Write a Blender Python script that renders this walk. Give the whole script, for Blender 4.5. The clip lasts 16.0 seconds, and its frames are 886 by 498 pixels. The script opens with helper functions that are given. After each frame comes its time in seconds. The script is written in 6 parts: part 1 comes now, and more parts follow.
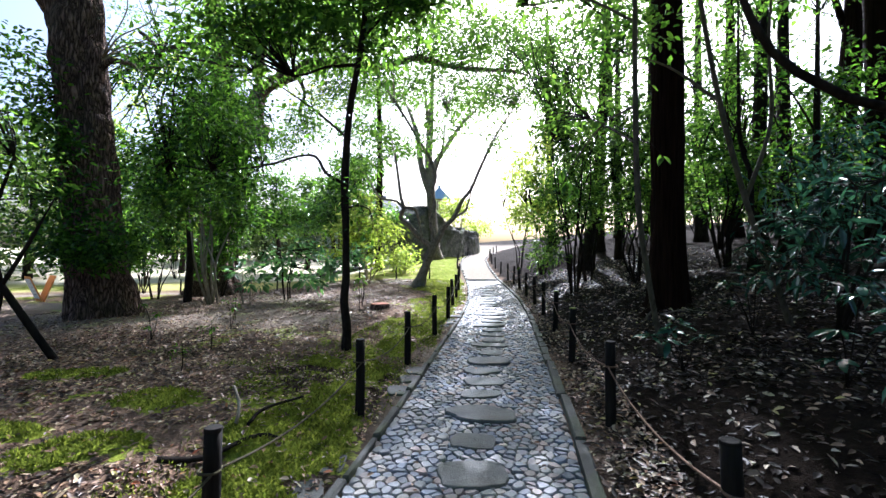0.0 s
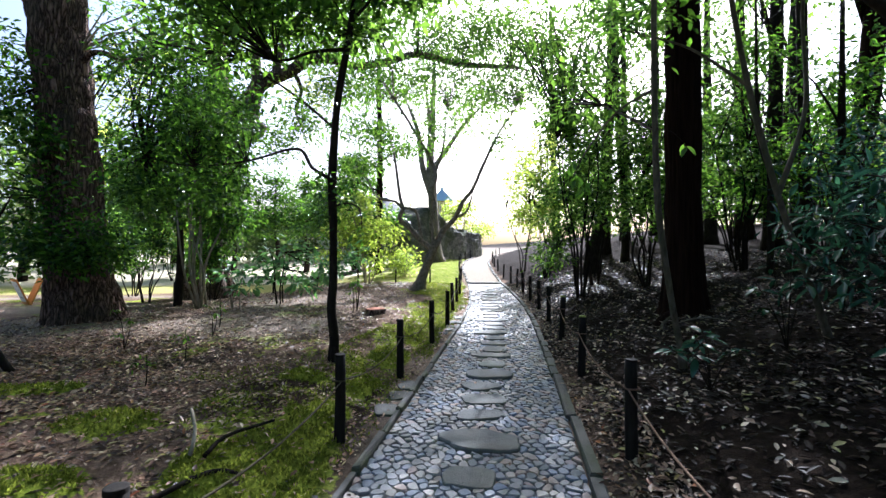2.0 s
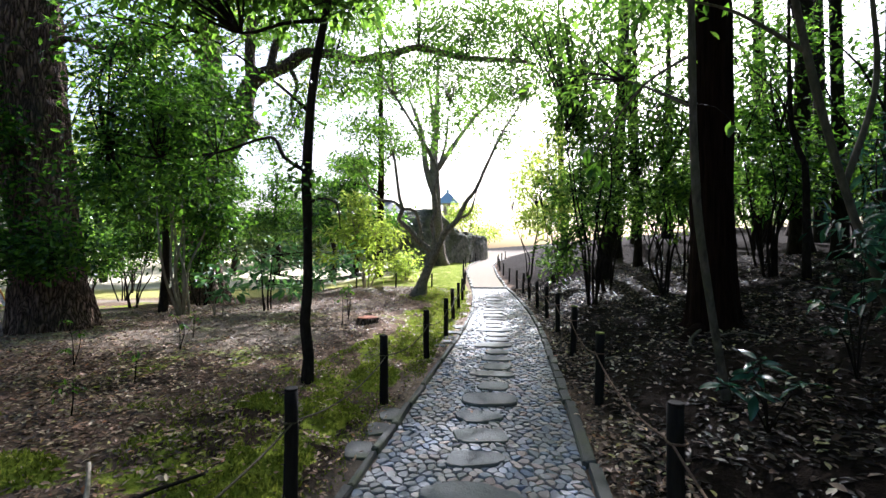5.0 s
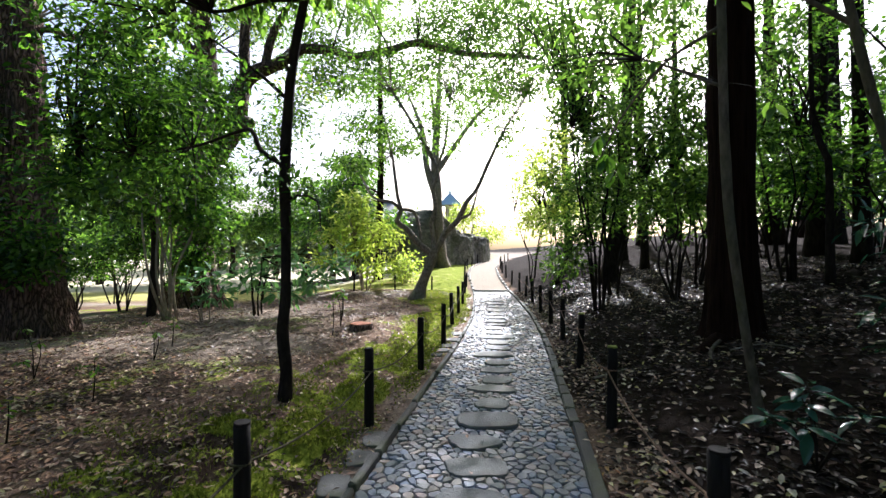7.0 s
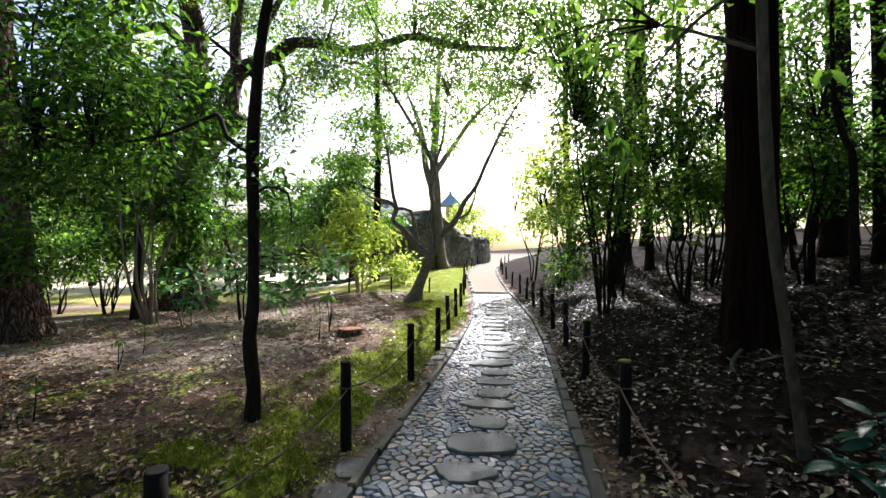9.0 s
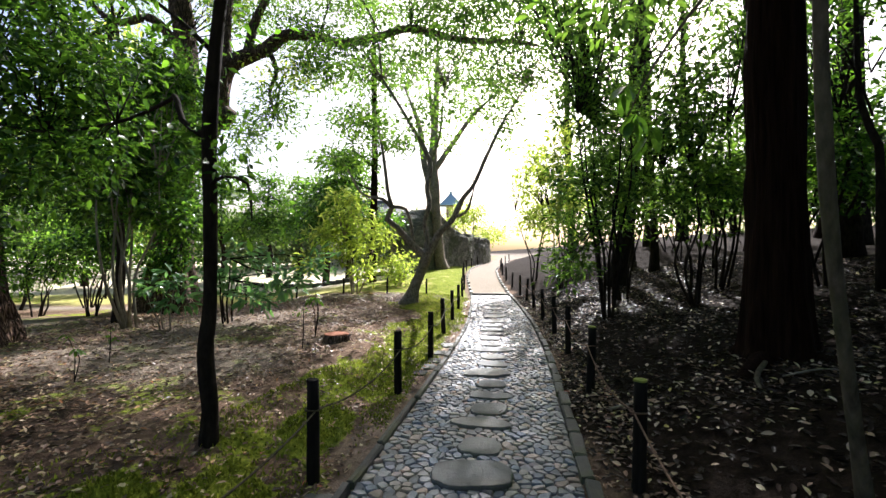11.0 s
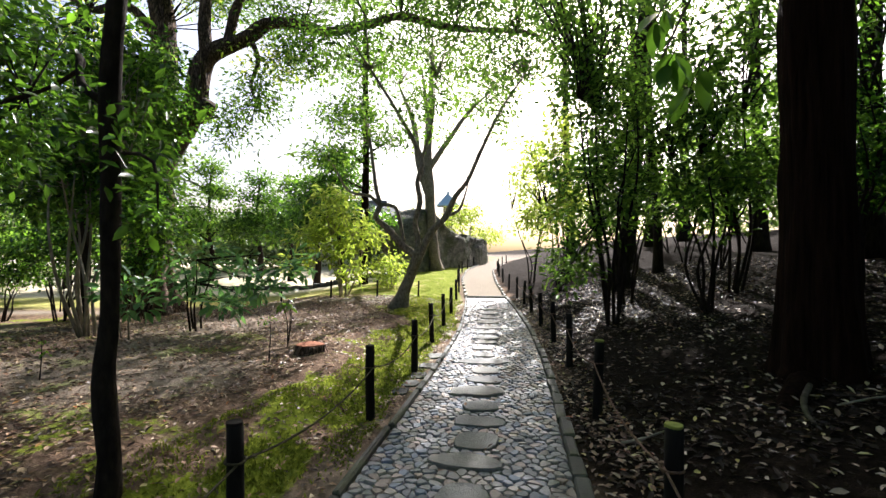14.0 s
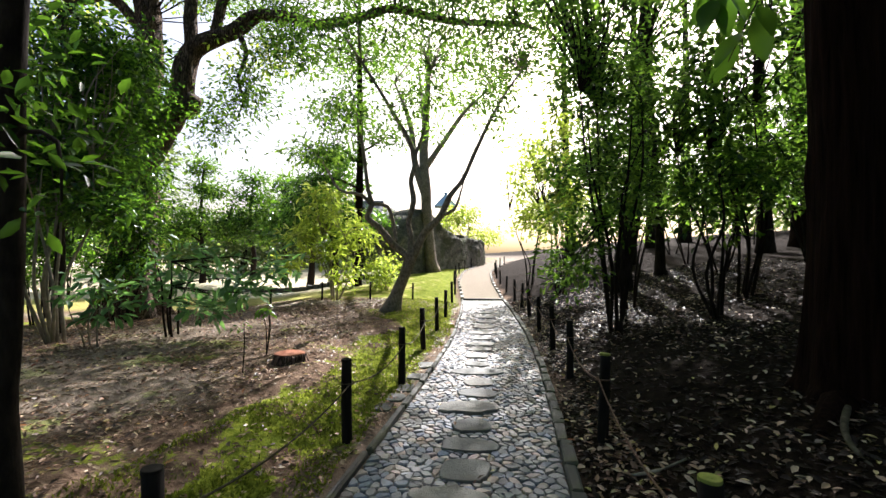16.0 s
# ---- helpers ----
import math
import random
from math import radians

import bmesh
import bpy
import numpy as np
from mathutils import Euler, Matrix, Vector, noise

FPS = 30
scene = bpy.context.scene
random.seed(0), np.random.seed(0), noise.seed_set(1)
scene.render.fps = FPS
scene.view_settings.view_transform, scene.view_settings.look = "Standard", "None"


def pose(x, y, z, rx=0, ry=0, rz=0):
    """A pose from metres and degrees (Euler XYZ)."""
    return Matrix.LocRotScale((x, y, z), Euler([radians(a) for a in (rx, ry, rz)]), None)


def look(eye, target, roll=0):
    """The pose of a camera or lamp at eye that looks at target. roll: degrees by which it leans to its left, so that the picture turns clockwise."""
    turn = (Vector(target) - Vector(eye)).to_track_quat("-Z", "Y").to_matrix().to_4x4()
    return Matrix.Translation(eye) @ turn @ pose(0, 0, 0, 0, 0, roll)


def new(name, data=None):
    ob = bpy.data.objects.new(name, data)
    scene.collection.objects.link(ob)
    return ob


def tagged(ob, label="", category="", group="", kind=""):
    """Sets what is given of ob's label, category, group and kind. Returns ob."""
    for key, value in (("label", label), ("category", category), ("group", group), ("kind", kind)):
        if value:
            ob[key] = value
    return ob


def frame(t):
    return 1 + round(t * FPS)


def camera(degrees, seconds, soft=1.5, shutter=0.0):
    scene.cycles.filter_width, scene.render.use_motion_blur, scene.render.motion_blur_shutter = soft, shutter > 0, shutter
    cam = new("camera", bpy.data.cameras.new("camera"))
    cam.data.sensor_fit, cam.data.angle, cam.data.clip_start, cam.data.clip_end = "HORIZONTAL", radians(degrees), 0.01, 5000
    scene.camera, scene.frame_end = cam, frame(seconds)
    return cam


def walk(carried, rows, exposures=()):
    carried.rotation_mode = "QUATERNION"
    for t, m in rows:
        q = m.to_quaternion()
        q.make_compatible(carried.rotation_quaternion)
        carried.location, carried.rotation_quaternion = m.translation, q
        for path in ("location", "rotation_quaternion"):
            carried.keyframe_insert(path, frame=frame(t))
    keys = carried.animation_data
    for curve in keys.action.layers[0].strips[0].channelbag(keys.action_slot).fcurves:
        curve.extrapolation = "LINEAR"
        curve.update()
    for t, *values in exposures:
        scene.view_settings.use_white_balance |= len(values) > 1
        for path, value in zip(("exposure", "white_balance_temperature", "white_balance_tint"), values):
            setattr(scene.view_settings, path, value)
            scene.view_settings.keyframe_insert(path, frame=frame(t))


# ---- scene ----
cam = camera(89.8, 16.0)
EXPOSURE = 1.74
METRES, EYE, TILT, LEAN, TURN = 4.1, 1.5, 0.0, 3.4, 0.0
ROWS = [
    (0.0, 0.0, 0.0, 0.0, 0.03, -0.49, -3.21),
    (0.5, 0.0038, 0.032, -0.0017, 0.13, -0.4, -3.27),
    (1.0, 0.0079, 0.067, 0.0002, 0.22, -0.33, -3.25),
    (1.5, 0.0123, 0.0955, 0.0014, 0.3, -0.29, -3.28),
    (2.0, 0.0197, 0.129, -0.0017, 0.42, -0.21, -3.29),
    (2.5, 0.0264, 0.1606, -0.0026, 0.54, -0.13, -3.27),
    (3.0, 0.0322, 0.1938, 0.0014, 0.68, -0.08, -3.32),
    (3.5, 0.0379, 0.2239, 0.0035, 0.83, -0.06, -3.35),
    (4.0, 0.0443, 0.2598, 0.0003, 1.0, 0.0, -3.38),
    (6.5, 0.0701, 0.4098, 0.0002, 1.56, 0.3, -3.4),
    (7.0, 0.0755, 0.4415, 0.0042, 1.65, 0.32, -3.41),
    (7.5, 0.0807, 0.4705, 0.0034, 1.71, 0.36, -3.43),
    (8.0, 0.0871, 0.504, 0.0008, 1.77, 0.39, -3.44),
    (8.5, 0.0915, 0.5334, 0.0015, 1.78, 0.43, -3.44),
    (9.0, 0.0977, 0.5651, 0.0024, 1.78, 0.46, -3.43),
    (11.5, 0.1276, 0.72, 0.0034, 1.93, 0.49, -3.51),
    (12.0, 0.1322, 0.7537, 0.0029, 1.93, 0.52, -3.51),
    (12.5, 0.137, 0.7805, 0.0069, 1.9, 0.52, -3.49),
    (13.0, 0.1426, 0.8105, 0.0075, 1.8, 0.55, -3.51),
    (13.5, 0.149, 0.8367, 0.0055, 1.74, 0.57, -3.48),
    (14.0, 0.1567, 0.8684, 0.0044, 1.66, 0.62, -3.47),
    (14.5, 0.1629, 0.8948, 0.0071, 1.61, 0.65, -3.45),
    (15.0, 0.1692, 0.9239, 0.0089, 1.56, 0.66, -3.48),
    (15.5, 0.1736, 0.9509, 0.0067, 1.51, 0.69, -3.54),
    (16.0, 0.1782, 0.9816, 0.0077, 1.46, 0.76, -3.55),
]
walk(cam, [(t, pose(0, 0, EYE, TILT, LEAN, TURN) @ pose(METRES * x, METRES * y, METRES * z, 90 + pitch, roll, yaw)) for t, x, y, z, yaw, pitch, roll in ROWS], [(0.0, EXPOSURE + 0.15, 5350, 14), (7.0, EXPOSURE + 0.06, 5750, 14), (16.0, EXPOSURE - 0.1, 6250, 13)])

# ---- light ----
SUN_AZ, SUN_EL = radians(16), radians(37)     # azimuth from straight ahead towards the right
world = bpy.data.worlds.new("world")
scene.world = world
world.use_nodes = True
wn = world.node_tree.nodes
sky = wn.new("ShaderNodeTexSky")
sky.sky_type, sky.sun_disc = "NISHITA", False
sky.sun_elevation, sky.sun_rotation = SUN_EL, SUN_AZ
sky.air_density, sky.dust_density, sky.ozone_density = 1.0, 5.0, 1.0
world.node_tree.links.new(sky.outputs[0], wn["Background"].inputs[0])
wn["Background"].inputs[1].default_value = 0.08
sun = new("sun", bpy.data.lights.new("sun", "SUN"))
sun.data.energy, sun.data.angle, sun.data.color = 5.0, radians(0.6), (1.0, 0.96, 0.9)
sun.matrix_world = look((60 * math.sin(SUN_AZ) * math.cos(SUN_EL), 60 * math.cos(SUN_AZ) * math.cos(SUN_EL), 60 * math.sin(SUN_EL)), (0, 0, 0))

rng = np.random.default_rng(7)


# ---- materials ----
def nodes_of(name):
    m = bpy.data.materials.new(name)
    m.use_nodes = True
    nt = m.node_tree
    return m, nt, nt.nodes["Principled BSDF"]


def node(nt, kind, **vals):
    n = nt.nodes.new("ShaderNode" + kind)
    for k, v in vals.items():
        n.inputs[k.replace("_", " ")].default_value = v
    return n


def ramp(nt, src, stops, interp="LINEAR"):
    r = nt.nodes.new("ShaderNodeValToRGB")
    r.color_ramp.interpolation = interp
    el = r.color_ramp.elements
    while len(el) < len(stops):
        el.new(0.5)
    for e, (p, c) in zip(el, stops):
        e.position, e.color = p, (*c, 1) if len(c) == 3 else c
    nt.links.new(src, r.inputs[0])
    return r.outputs[0]


def mixc(nt, fac, a, b, blend="MIX"):
    m = nt.nodes.new("ShaderNodeMix")
    m.data_type, m.blend_type = "RGBA", blend
    for sock, v in ((m.inputs[0], fac), (m.inputs[6], a), (m.inputs[7], b)):
        if isinstance(v, bpy.types.NodeSocket):
            nt.links.new(v, sock)
        else:
            sock.default_value = v if not isinstance(v, tuple) else (*v, 1)
    return m.outputs[2]


def math_node(nt, op, a, b=0.0):
    m = nt.nodes.new("ShaderNodeMath")
    m.operation = op
    for sock, v in zip(m.inputs, (a, b)):
        if isinstance(v, bpy.types.NodeSocket):
            nt.links.new(v, sock)
        else:
            sock.default_value = v
    return m.outputs[0]


def noise_fac(nt, scale, detail=4.0, rough=0.55, stretch=None):
    n = node(nt, "TexNoise", Scale=scale, Detail=detail, Roughness=rough)
    co = nt.nodes.new("ShaderNodeTexCoord")
    if stretch:
        mp = nt.nodes.new("ShaderNodeMapping")
        mp.inputs["Scale"].default_value = stretch
        nt.links.new(co.outputs["Object"], mp.inputs[0])
        nt.links.new(mp.outputs[0], n.inputs["Vector"])
    else:
        nt.links.new(co.outputs["Object"], n.inputs["Vector"])
    return n.outputs["Fac"]


def bump(nt, bsdf, height, strength, dist):
    b = node(nt, "Bump", Strength=strength, Distance=dist)
    nt.links.new(height, b.inputs["Height"])
    nt.links.new(b.outputs[0], bsdf.inputs["Normal"])


def leaf_material(name, dark, light, through_col, gloss=0.4, translucent=0.4, shine=0.35):
    """Leaves: each leaf has its own shade; light also passes through the blade."""
    m, nt, b = nodes_of(name)
    geo = nt.nodes.new("ShaderNodeNewGeometry")
    mid = tuple((p + q) / 2 for p, q in zip(dark, light))
    col = ramp(nt, geo.outputs["Random Per Island"], [(0.0, tuple(0.6 * c for c in dark)), (0.35, dark), (0.65, mid), (0.9, light), (1.0, tuple(1.5 * c for c in light))])
    patch = noise_fac(nt, 1.1, 3)
    col = mixc(nt, 0.35, col, ramp(nt, patch, [(0.3, dark), (0.7, light)]))
    nt.links.new(col, b.inputs["Base Color"])
    b.inputs["Roughness"].default_value = gloss
    b.inputs["Specular IOR Level"].default_value = shine
    t = nt.nodes.new("ShaderNodeBsdfTranslucent")
    tc = mixc(nt, ramp(nt, geo.outputs["Random Per Island"], [(0.0, (0.08, 0.08, 0.08)), (0.4, (0.28, 0.28, 0.28)), (1.0, (1.0, 1.0, 1.0))]), col, through_col)
    nt.links.new(tc, t.inputs[0])
    mx = nt.nodes.new("ShaderNodeMixShader")
    mx.inputs[0].default_value = translucent
    nt.links.new(b.outputs[0], mx.inputs[1])
    nt.links.new(t.outputs[0], mx.inputs[2])
    nt.links.new(mx.outputs[0], nt.nodes["Material Output"].inputs[0])
    return m


def bark_material(name, dark, light, moss=0.0, scale=9.0, stretch=(1, 1, 0.16), depth=0.03):
    m, nt, b = nodes_of(name)
    f = noise_fac(nt, scale, 6, 0.65, stretch)
    g = noise_fac(nt, 2.2, 4)
    col = ramp(nt, f, [(0.32, dark), (0.52, tuple((p + q) / 2 for p, q in zip(dark, light))), (0.7, light)])
    col = mixc(nt, math_node(nt, "MULTIPLY", ramp(nt, g, [(0.45, (0, 0, 0)), (0.65, (1, 1, 1))]), 0.25 + moss), col, (0.055, 0.065, 0.03))
    nt.links.new(col, b.inputs["Base Color"])
    b.inputs["Roughness"].default_value = 0.9
    b.inputs["Specular IOR Level"].default_value = 0.03
    bump(nt, b, f, 0.9, depth)
    return m


def plated_bark_material(name, dark, mid, light):
    """Deep fissured bark: upright plates with dark cracks between, and finer fibres."""
    m, nt, b = nodes_of(name)
    co = nt.nodes.new("ShaderNodeTexCoord")
    mp = nt.nodes.new("ShaderNodeMapping")
    mp.inputs["Scale"].default_value = (1, 1, 0.2)
    nt.links.new(co.outputs["Object"], mp.inputs[0])
    wob = node(nt, "TexNoise", Scale=5.0, Detail=4.0)
    nt.links.new(mp.outputs[0], wob.inputs["Vector"])
    vec = mixc(nt, 0.26, mp.outputs[0], wob.outputs["Color"])
    v = node(nt, "TexVoronoi", Scale=21.0, Randomness=1.0)
    v.feature = "DISTANCE_TO_EDGE"
    nt.links.new(vec, v.inputs["Vector"])
    edge = ramp(nt, v.outputs["Distance"], [(0.0, (0, 0, 0)), (0.1, (0.35, 0.35, 0.35)), (0.35, (1, 1, 1))])
    f = noise_fac(nt, 26, 6, 0.7, (1, 1, 0.3))
    col = ramp(nt, f, [(0.3, mid), (0.7, light)])
    col = mixc(nt, edge, dark, col)
    col = mixc(nt, ramp(nt, noise_fac(nt, 1.3, 3), [(0.5, (0, 0, 0)), (0.7, (0.5, 0.5, 0.5))]), col, (0.06, 0.055, 0.04))
    nt.links.new(col, b.inputs["Base Color"])
    b.inputs["Roughness"].default_value = 0.95
    b.inputs["Specular IOR Level"].default_value = 0.1
    bump(nt, b, math_node(nt, "ADD", edge, math_node(nt, "MULTIPLY", f, 0.4)), 1.0, 0.05)
    return m


def stone_material(name, stops, scale=14.0, rough=0.6, random_from="island", moss=0.0):
    m, nt, b = nodes_of(name)
    if random_from == "island":
        src = nt.nodes.new("ShaderNodeNewGeometry").outputs["Random Per Island"]
    else:
        src = nt.nodes.new("ShaderNodeObjectInfo").outputs["Random"]
    col = ramp(nt, src, stops)
    f = noise_fac(nt, scale, 6, 0.7)
    g = noise_fac(nt, 90, 3)
    col = mixc(nt, 0.55, col, ramp(nt, f, [(0.3, (0.25, 0.25, 0.25)), (0.7, (0.8, 0.8, 0.78))]), "OVERLAY")
    col = mixc(nt, ramp(nt, noise_fac(nt, 1.7, 4), [(0.5, (0, 0, 0)), (0.62, (1, 1, 1))]), col, mixc(nt, 0.5 + 0.3 * moss, col, (0.10 - 0.04 * moss, 0.085, 0.06 - 0.03 * moss)))
    nt.links.new(col, b.inputs["Base Color"])
    nt.links.new(ramp(nt, f, [(0.3, (rough - 0.12,) * 3), (0.7, (min(1, rough + 0.15),) * 3)]), b.inputs["Roughness"])
    bump(nt, b, math_node(nt, "ADD", f, math_node(nt, "MULTIPLY", g, 0.35)), 0.7, 0.012)
    return m


def plain_material(name, a, c, scale=12, rough=0.8, metal=0.0, dist=0.004, stretch=None):
    m, nt, b = nodes_of(name)
    f = noise_fac(nt, scale, 6, 0.65, stretch)
    nt.links.new(ramp(nt, f, [(0.3, a), (0.7, c)]), b.inputs["Base Color"])
    b.inputs["Roughness"].default_value, b.inputs["Metallic"].default_value = rough, metal
    b.inputs["Specular IOR Level"].default_value = 0.1 if rough > 0.79 else 0.4
    bump(nt, b, f, 0.6, dist)
    return m


def ground_material():
    m, nt, b = nodes_of("forest_ground")
    at_moss = nt.nodes.new("ShaderNodeAttribute")
    at_moss.attribute_name = "moss"
    at_sand = nt.nodes.new("ShaderNodeAttribute")
    at_sand.attribute_name = "sand"
    at_humus_shade = nt.nodes.new("ShaderNodeAttribute")
    at_humus_shade.attribute_name = "humus_shade"
    at_lawn = nt.nodes.new("ShaderNodeAttribute")
    at_lawn.attribute_name = "lawn"
    n1, n2, n3 = noise_fac(nt, 1.6, 6, 0.6), noise_fac(nt, 14, 6, 0.7), noise_fac(nt, 70, 3)
    soil = ramp(nt, n2, [(0.3, (0.036, 0.018, 0.011)), (0.5, (0.12, 0.08, 0.056)), (0.68, (0.29, 0.2, 0.14))])
    soil = mixc(nt, ramp(nt, n1, [(0.35, (0, 0, 0)), (0.65, (0.45, 0.45, 0.45))]), soil, (0.23, 0.155, 0.112))
    # Near-black soil: the shade of the bank is put into this colour.
    shaded_soil = ramp(nt, n2, [(0.3, (0.006, 0.0045, 0.0035)), (0.55, (0.016, 0.011, 0.008)), (0.75, (0.04, 0.027, 0.019))])
    soil = mixc(nt, at_humus_shade.outputs["Fac"], soil, shaded_soil)
    grass = ramp(nt, n2, [(0.3, (0.2, 0.2, 0.06)), (0.6, (0.4, 0.36, 0.13)), (0.75, (0.48, 0.42, 0.2))])
    soil = mixc(nt, at_lawn.outputs["Fac"], soil, grass)
    moss = ramp(nt, n2, [(0.3, (0.07, 0.095, 0.012)), (0.52, (0.17, 0.205, 0.024)), (0.72, (0.28, 0.3, 0.045))])
    mask = math_node(nt, "ADD", at_moss.outputs["Fac"], math_node(nt, "MULTIPLY", math_node(nt, "SUBTRACT", math_node(nt, "ADD", n1, math_node(nt, "MULTIPLY", n2, 0.5)), 0.75), 3.4))
    col = mixc(nt, ramp(nt, mask, [(0.42, (0, 0, 0)), (0.6, (1, 1, 1))]), soil, moss)
    sand = ramp(nt, n3, [(0.3, (0.2, 0.165, 0.13)), (0.7, (0.33, 0.285, 0.235))])
    col = mixc(nt, at_sand.outputs["Fac"], col, sand)
    at_gravel = nt.nodes.new("ShaderNodeAttribute")
    at_gravel.attribute_name = "gravel"
    col = mixc(nt, at_gravel.outputs["Fac"], col, ramp(nt, n3, [(0.3, (0.46, 0.4, 0.27)), (0.7, (0.64, 0.57, 0.42))]))
    nt.links.new(col, b.inputs["Base Color"])
    b.inputs["Roughness"].default_value = 1.0
    b.inputs["Specular IOR Level"].default_value = 0.03
    bump(nt, b, math_node(nt, "ADD", n2, math_node(nt, "MULTIPLY", n3, 0.5)), 0.8, 0.03)
    return m


def litter_material(name, stops, rough=0.55, shine=0.3):
    m, nt, b = nodes_of(name)
    src = nt.nodes.new("ShaderNodeNewGeometry").outputs["Random Per Island"]
    col = ramp(nt, src, stops)
    col = mixc(nt, 0.3, col, ramp(nt, noise_fac(nt, 60, 3), [(0.3, (0.2, 0.2, 0.2)), (0.7, (0.8, 0.8, 0.8))]), "OVERLAY")
    nt.links.new(col, b.inputs["Base Color"])
    b.inputs["Roughness"].default_value, b.inputs["Specular IOR Level"].default_value = rough, shine
    return m


def rock_material(name):
    """Weathered rock: dark pits, pale worn faces and moss in broad stains, with level cracks."""
    m, nt, b = nodes_of(name)
    f = noise_fac(nt, 1.6, 8, 0.72, (1, 1, 1.8))
    g = noise_fac(nt, 11, 5, 0.7)
    col = ramp(nt, f, [(0.32, (0.05, 0.05, 0.045)), (0.48, (0.14, 0.135, 0.115)), (0.62, (0.24, 0.225, 0.19)), (0.75, (0.33, 0.31, 0.27))])
    col = mixc(nt, 0.5, col, ramp(nt, g, [(0.3, (0.2, 0.2, 0.2)), (0.7, (0.8, 0.8, 0.78))]), "OVERLAY")
    col = mixc(nt, ramp(nt, noise_fac(nt, 0.9, 5, 0.65), [(0.46, (0, 0, 0)), (0.6, (0.75, 0.75, 0.75))]), col, (0.05, 0.065, 0.022))
    nt.links.new(col, b.inputs["Base Color"])
    b.inputs["Roughness"].default_value, b.inputs["Specular IOR Level"].default_value = 0.95, 0.1
    bump(nt, b, math_node(nt, "ADD", f, math_node(nt, "MULTIPLY", g, 0.3)), 1.0, 0.3)
    return m


GROUND = ground_material()
LEAF_DARK = leaf_material("evergreen_leaf", (0.007, 0.03, 0.008), (0.036, 0.105, 0.022), (0.25, 0.52, 0.03), 0.24, 0.45, 0.3)
LEAF_MID = leaf_material("broad_leaf", (0.014, 0.05, 0.01), (0.068, 0.16, 0.028), (0.34, 0.6, 0.05), 0.25, 0.5, 0.3)
# Yellow-green leaf, brightened so that sunlight is put into its colour.
LEAF_LIGHT = leaf_material("sunlit_yellow_leaf", (0.14, 0.22, 0.02), (0.32, 0.4, 0.05), (0.75, 0.9, 0.12), 0.4, 0.62)
LEAF_BLUE = leaf_material("waxy_leaf", (0.014, 0.05, 0.036), (0.042, 0.11, 0.078), (0.1, 0.28, 0.12), 0.16, 0.25, 0.7)
LEAF_PALE = leaf_material("pale_broad_leaf", (0.04, 0.12, 0.04), (0.1, 0.22, 0.075), (0.3, 0.6, 0.13), 0.35, 0.4)
LEAF_FAR = leaf_material("far_leaf", (0.04, 0.08, 0.025), (0.12, 0.17, 0.05), (0.3, 0.4, 0.08), 0.6, 0.4)
BARK_CAMPHOR = plated_bark_material("fissured_bark", (0.016, 0.01, 0.008), (0.12, 0.075, 0.055), (0.33, 0.22, 0.17))
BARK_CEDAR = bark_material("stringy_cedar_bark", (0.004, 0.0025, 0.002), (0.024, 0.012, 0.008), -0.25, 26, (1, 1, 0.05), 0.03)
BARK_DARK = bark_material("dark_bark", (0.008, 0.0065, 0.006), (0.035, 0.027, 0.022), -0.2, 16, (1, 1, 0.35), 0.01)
BARK_GREY = bark_material("grey_bark", (0.1, 0.08, 0.064), (0.36, 0.3, 0.25), 0.1, 24, (1, 1, 0.5), 0.03)
BARK_PALE = bark_material("pale_stem_bark", (0.16, 0.135, 0.1), (0.34, 0.3, 0.24), 0.1, 18, (1, 1, 0.4), 0.006)
BARK_SLIM = bark_material("smooth_olive_bark", (0.045, 0.038, 0.028), (0.15, 0.125, 0.095), 0.15, 18, (1, 1, 0.4), 0.006)
WOOD_POST = plain_material("weathered_dark_timber", (0.005, 0.0045, 0.004), (0.022, 0.018, 0.015), 20, 0.85, 0, 0.006, (1, 1, 0.12))
WOOD_CUT = plain_material("mossy_cut_wood", (0.12, 0.15, 0.03), (0.27, 0.3, 0.07), 25, 0.85)
WOOD_RED = plain_material("fresh_red_cut_wood", (0.22, 0.08, 0.045), (0.36, 0.15, 0.09), 30, 0.8)
ROPE_DARK = plain_material("weathered_rope", (0.03, 0.028, 0.016), (0.10, 0.085, 0.05), 60, 0.95, 0, 0.003)
ROPE_RED = plain_material("palm_fibre_rope", (0.07, 0.04, 0.028), (0.2, 0.13, 0.09), 60, 0.95, 0, 0.003)
COBBLE_STOPS = [(0.0, (0.098, 0.109, 0.134)), (0.25, (0.213, 0.213, 0.218)), (0.45, (0.137, 0.166, 0.224)), (0.65, (0.295, 0.273, 0.246)), (0.82, (0.273, 0.202, 0.175)), (0.93, (0.120, 0.159, 0.235)), (1.0, (0.404, 0.355, 0.317))]
COBBLE = stone_material("river_cobble", COBBLE_STOPS, 16, 0.56, "island")
COBBLE_ONE = stone_material("river_cobble_single", COBBLE_STOPS, 16, 0.56, "object")
STEP_STONE = stone_material("worn_step_stone", [(0.0, (0.090, 0.095, 0.100)), (0.5, (0.133, 0.136, 0.133)), (1.0, (0.176, 0.168, 0.152))], 22, 0.72, "object")
KERB = stone_material("kerb_stone", [(0.0, (0.040, 0.040, 0.036)), (0.6, (0.072, 0.070, 0.062)), (1.0, (0.112, 0.104, 0.090))], 10, 0.75, "object", 0.6)
KERB_PALE = stone_material("pale_edge_stone", [(0.0, (0.2, 0.19, 0.17)), (0.6, (0.27, 0.26, 0.235)), (1.0, (0.33, 0.315, 0.29))], 10, 0.75, "object")
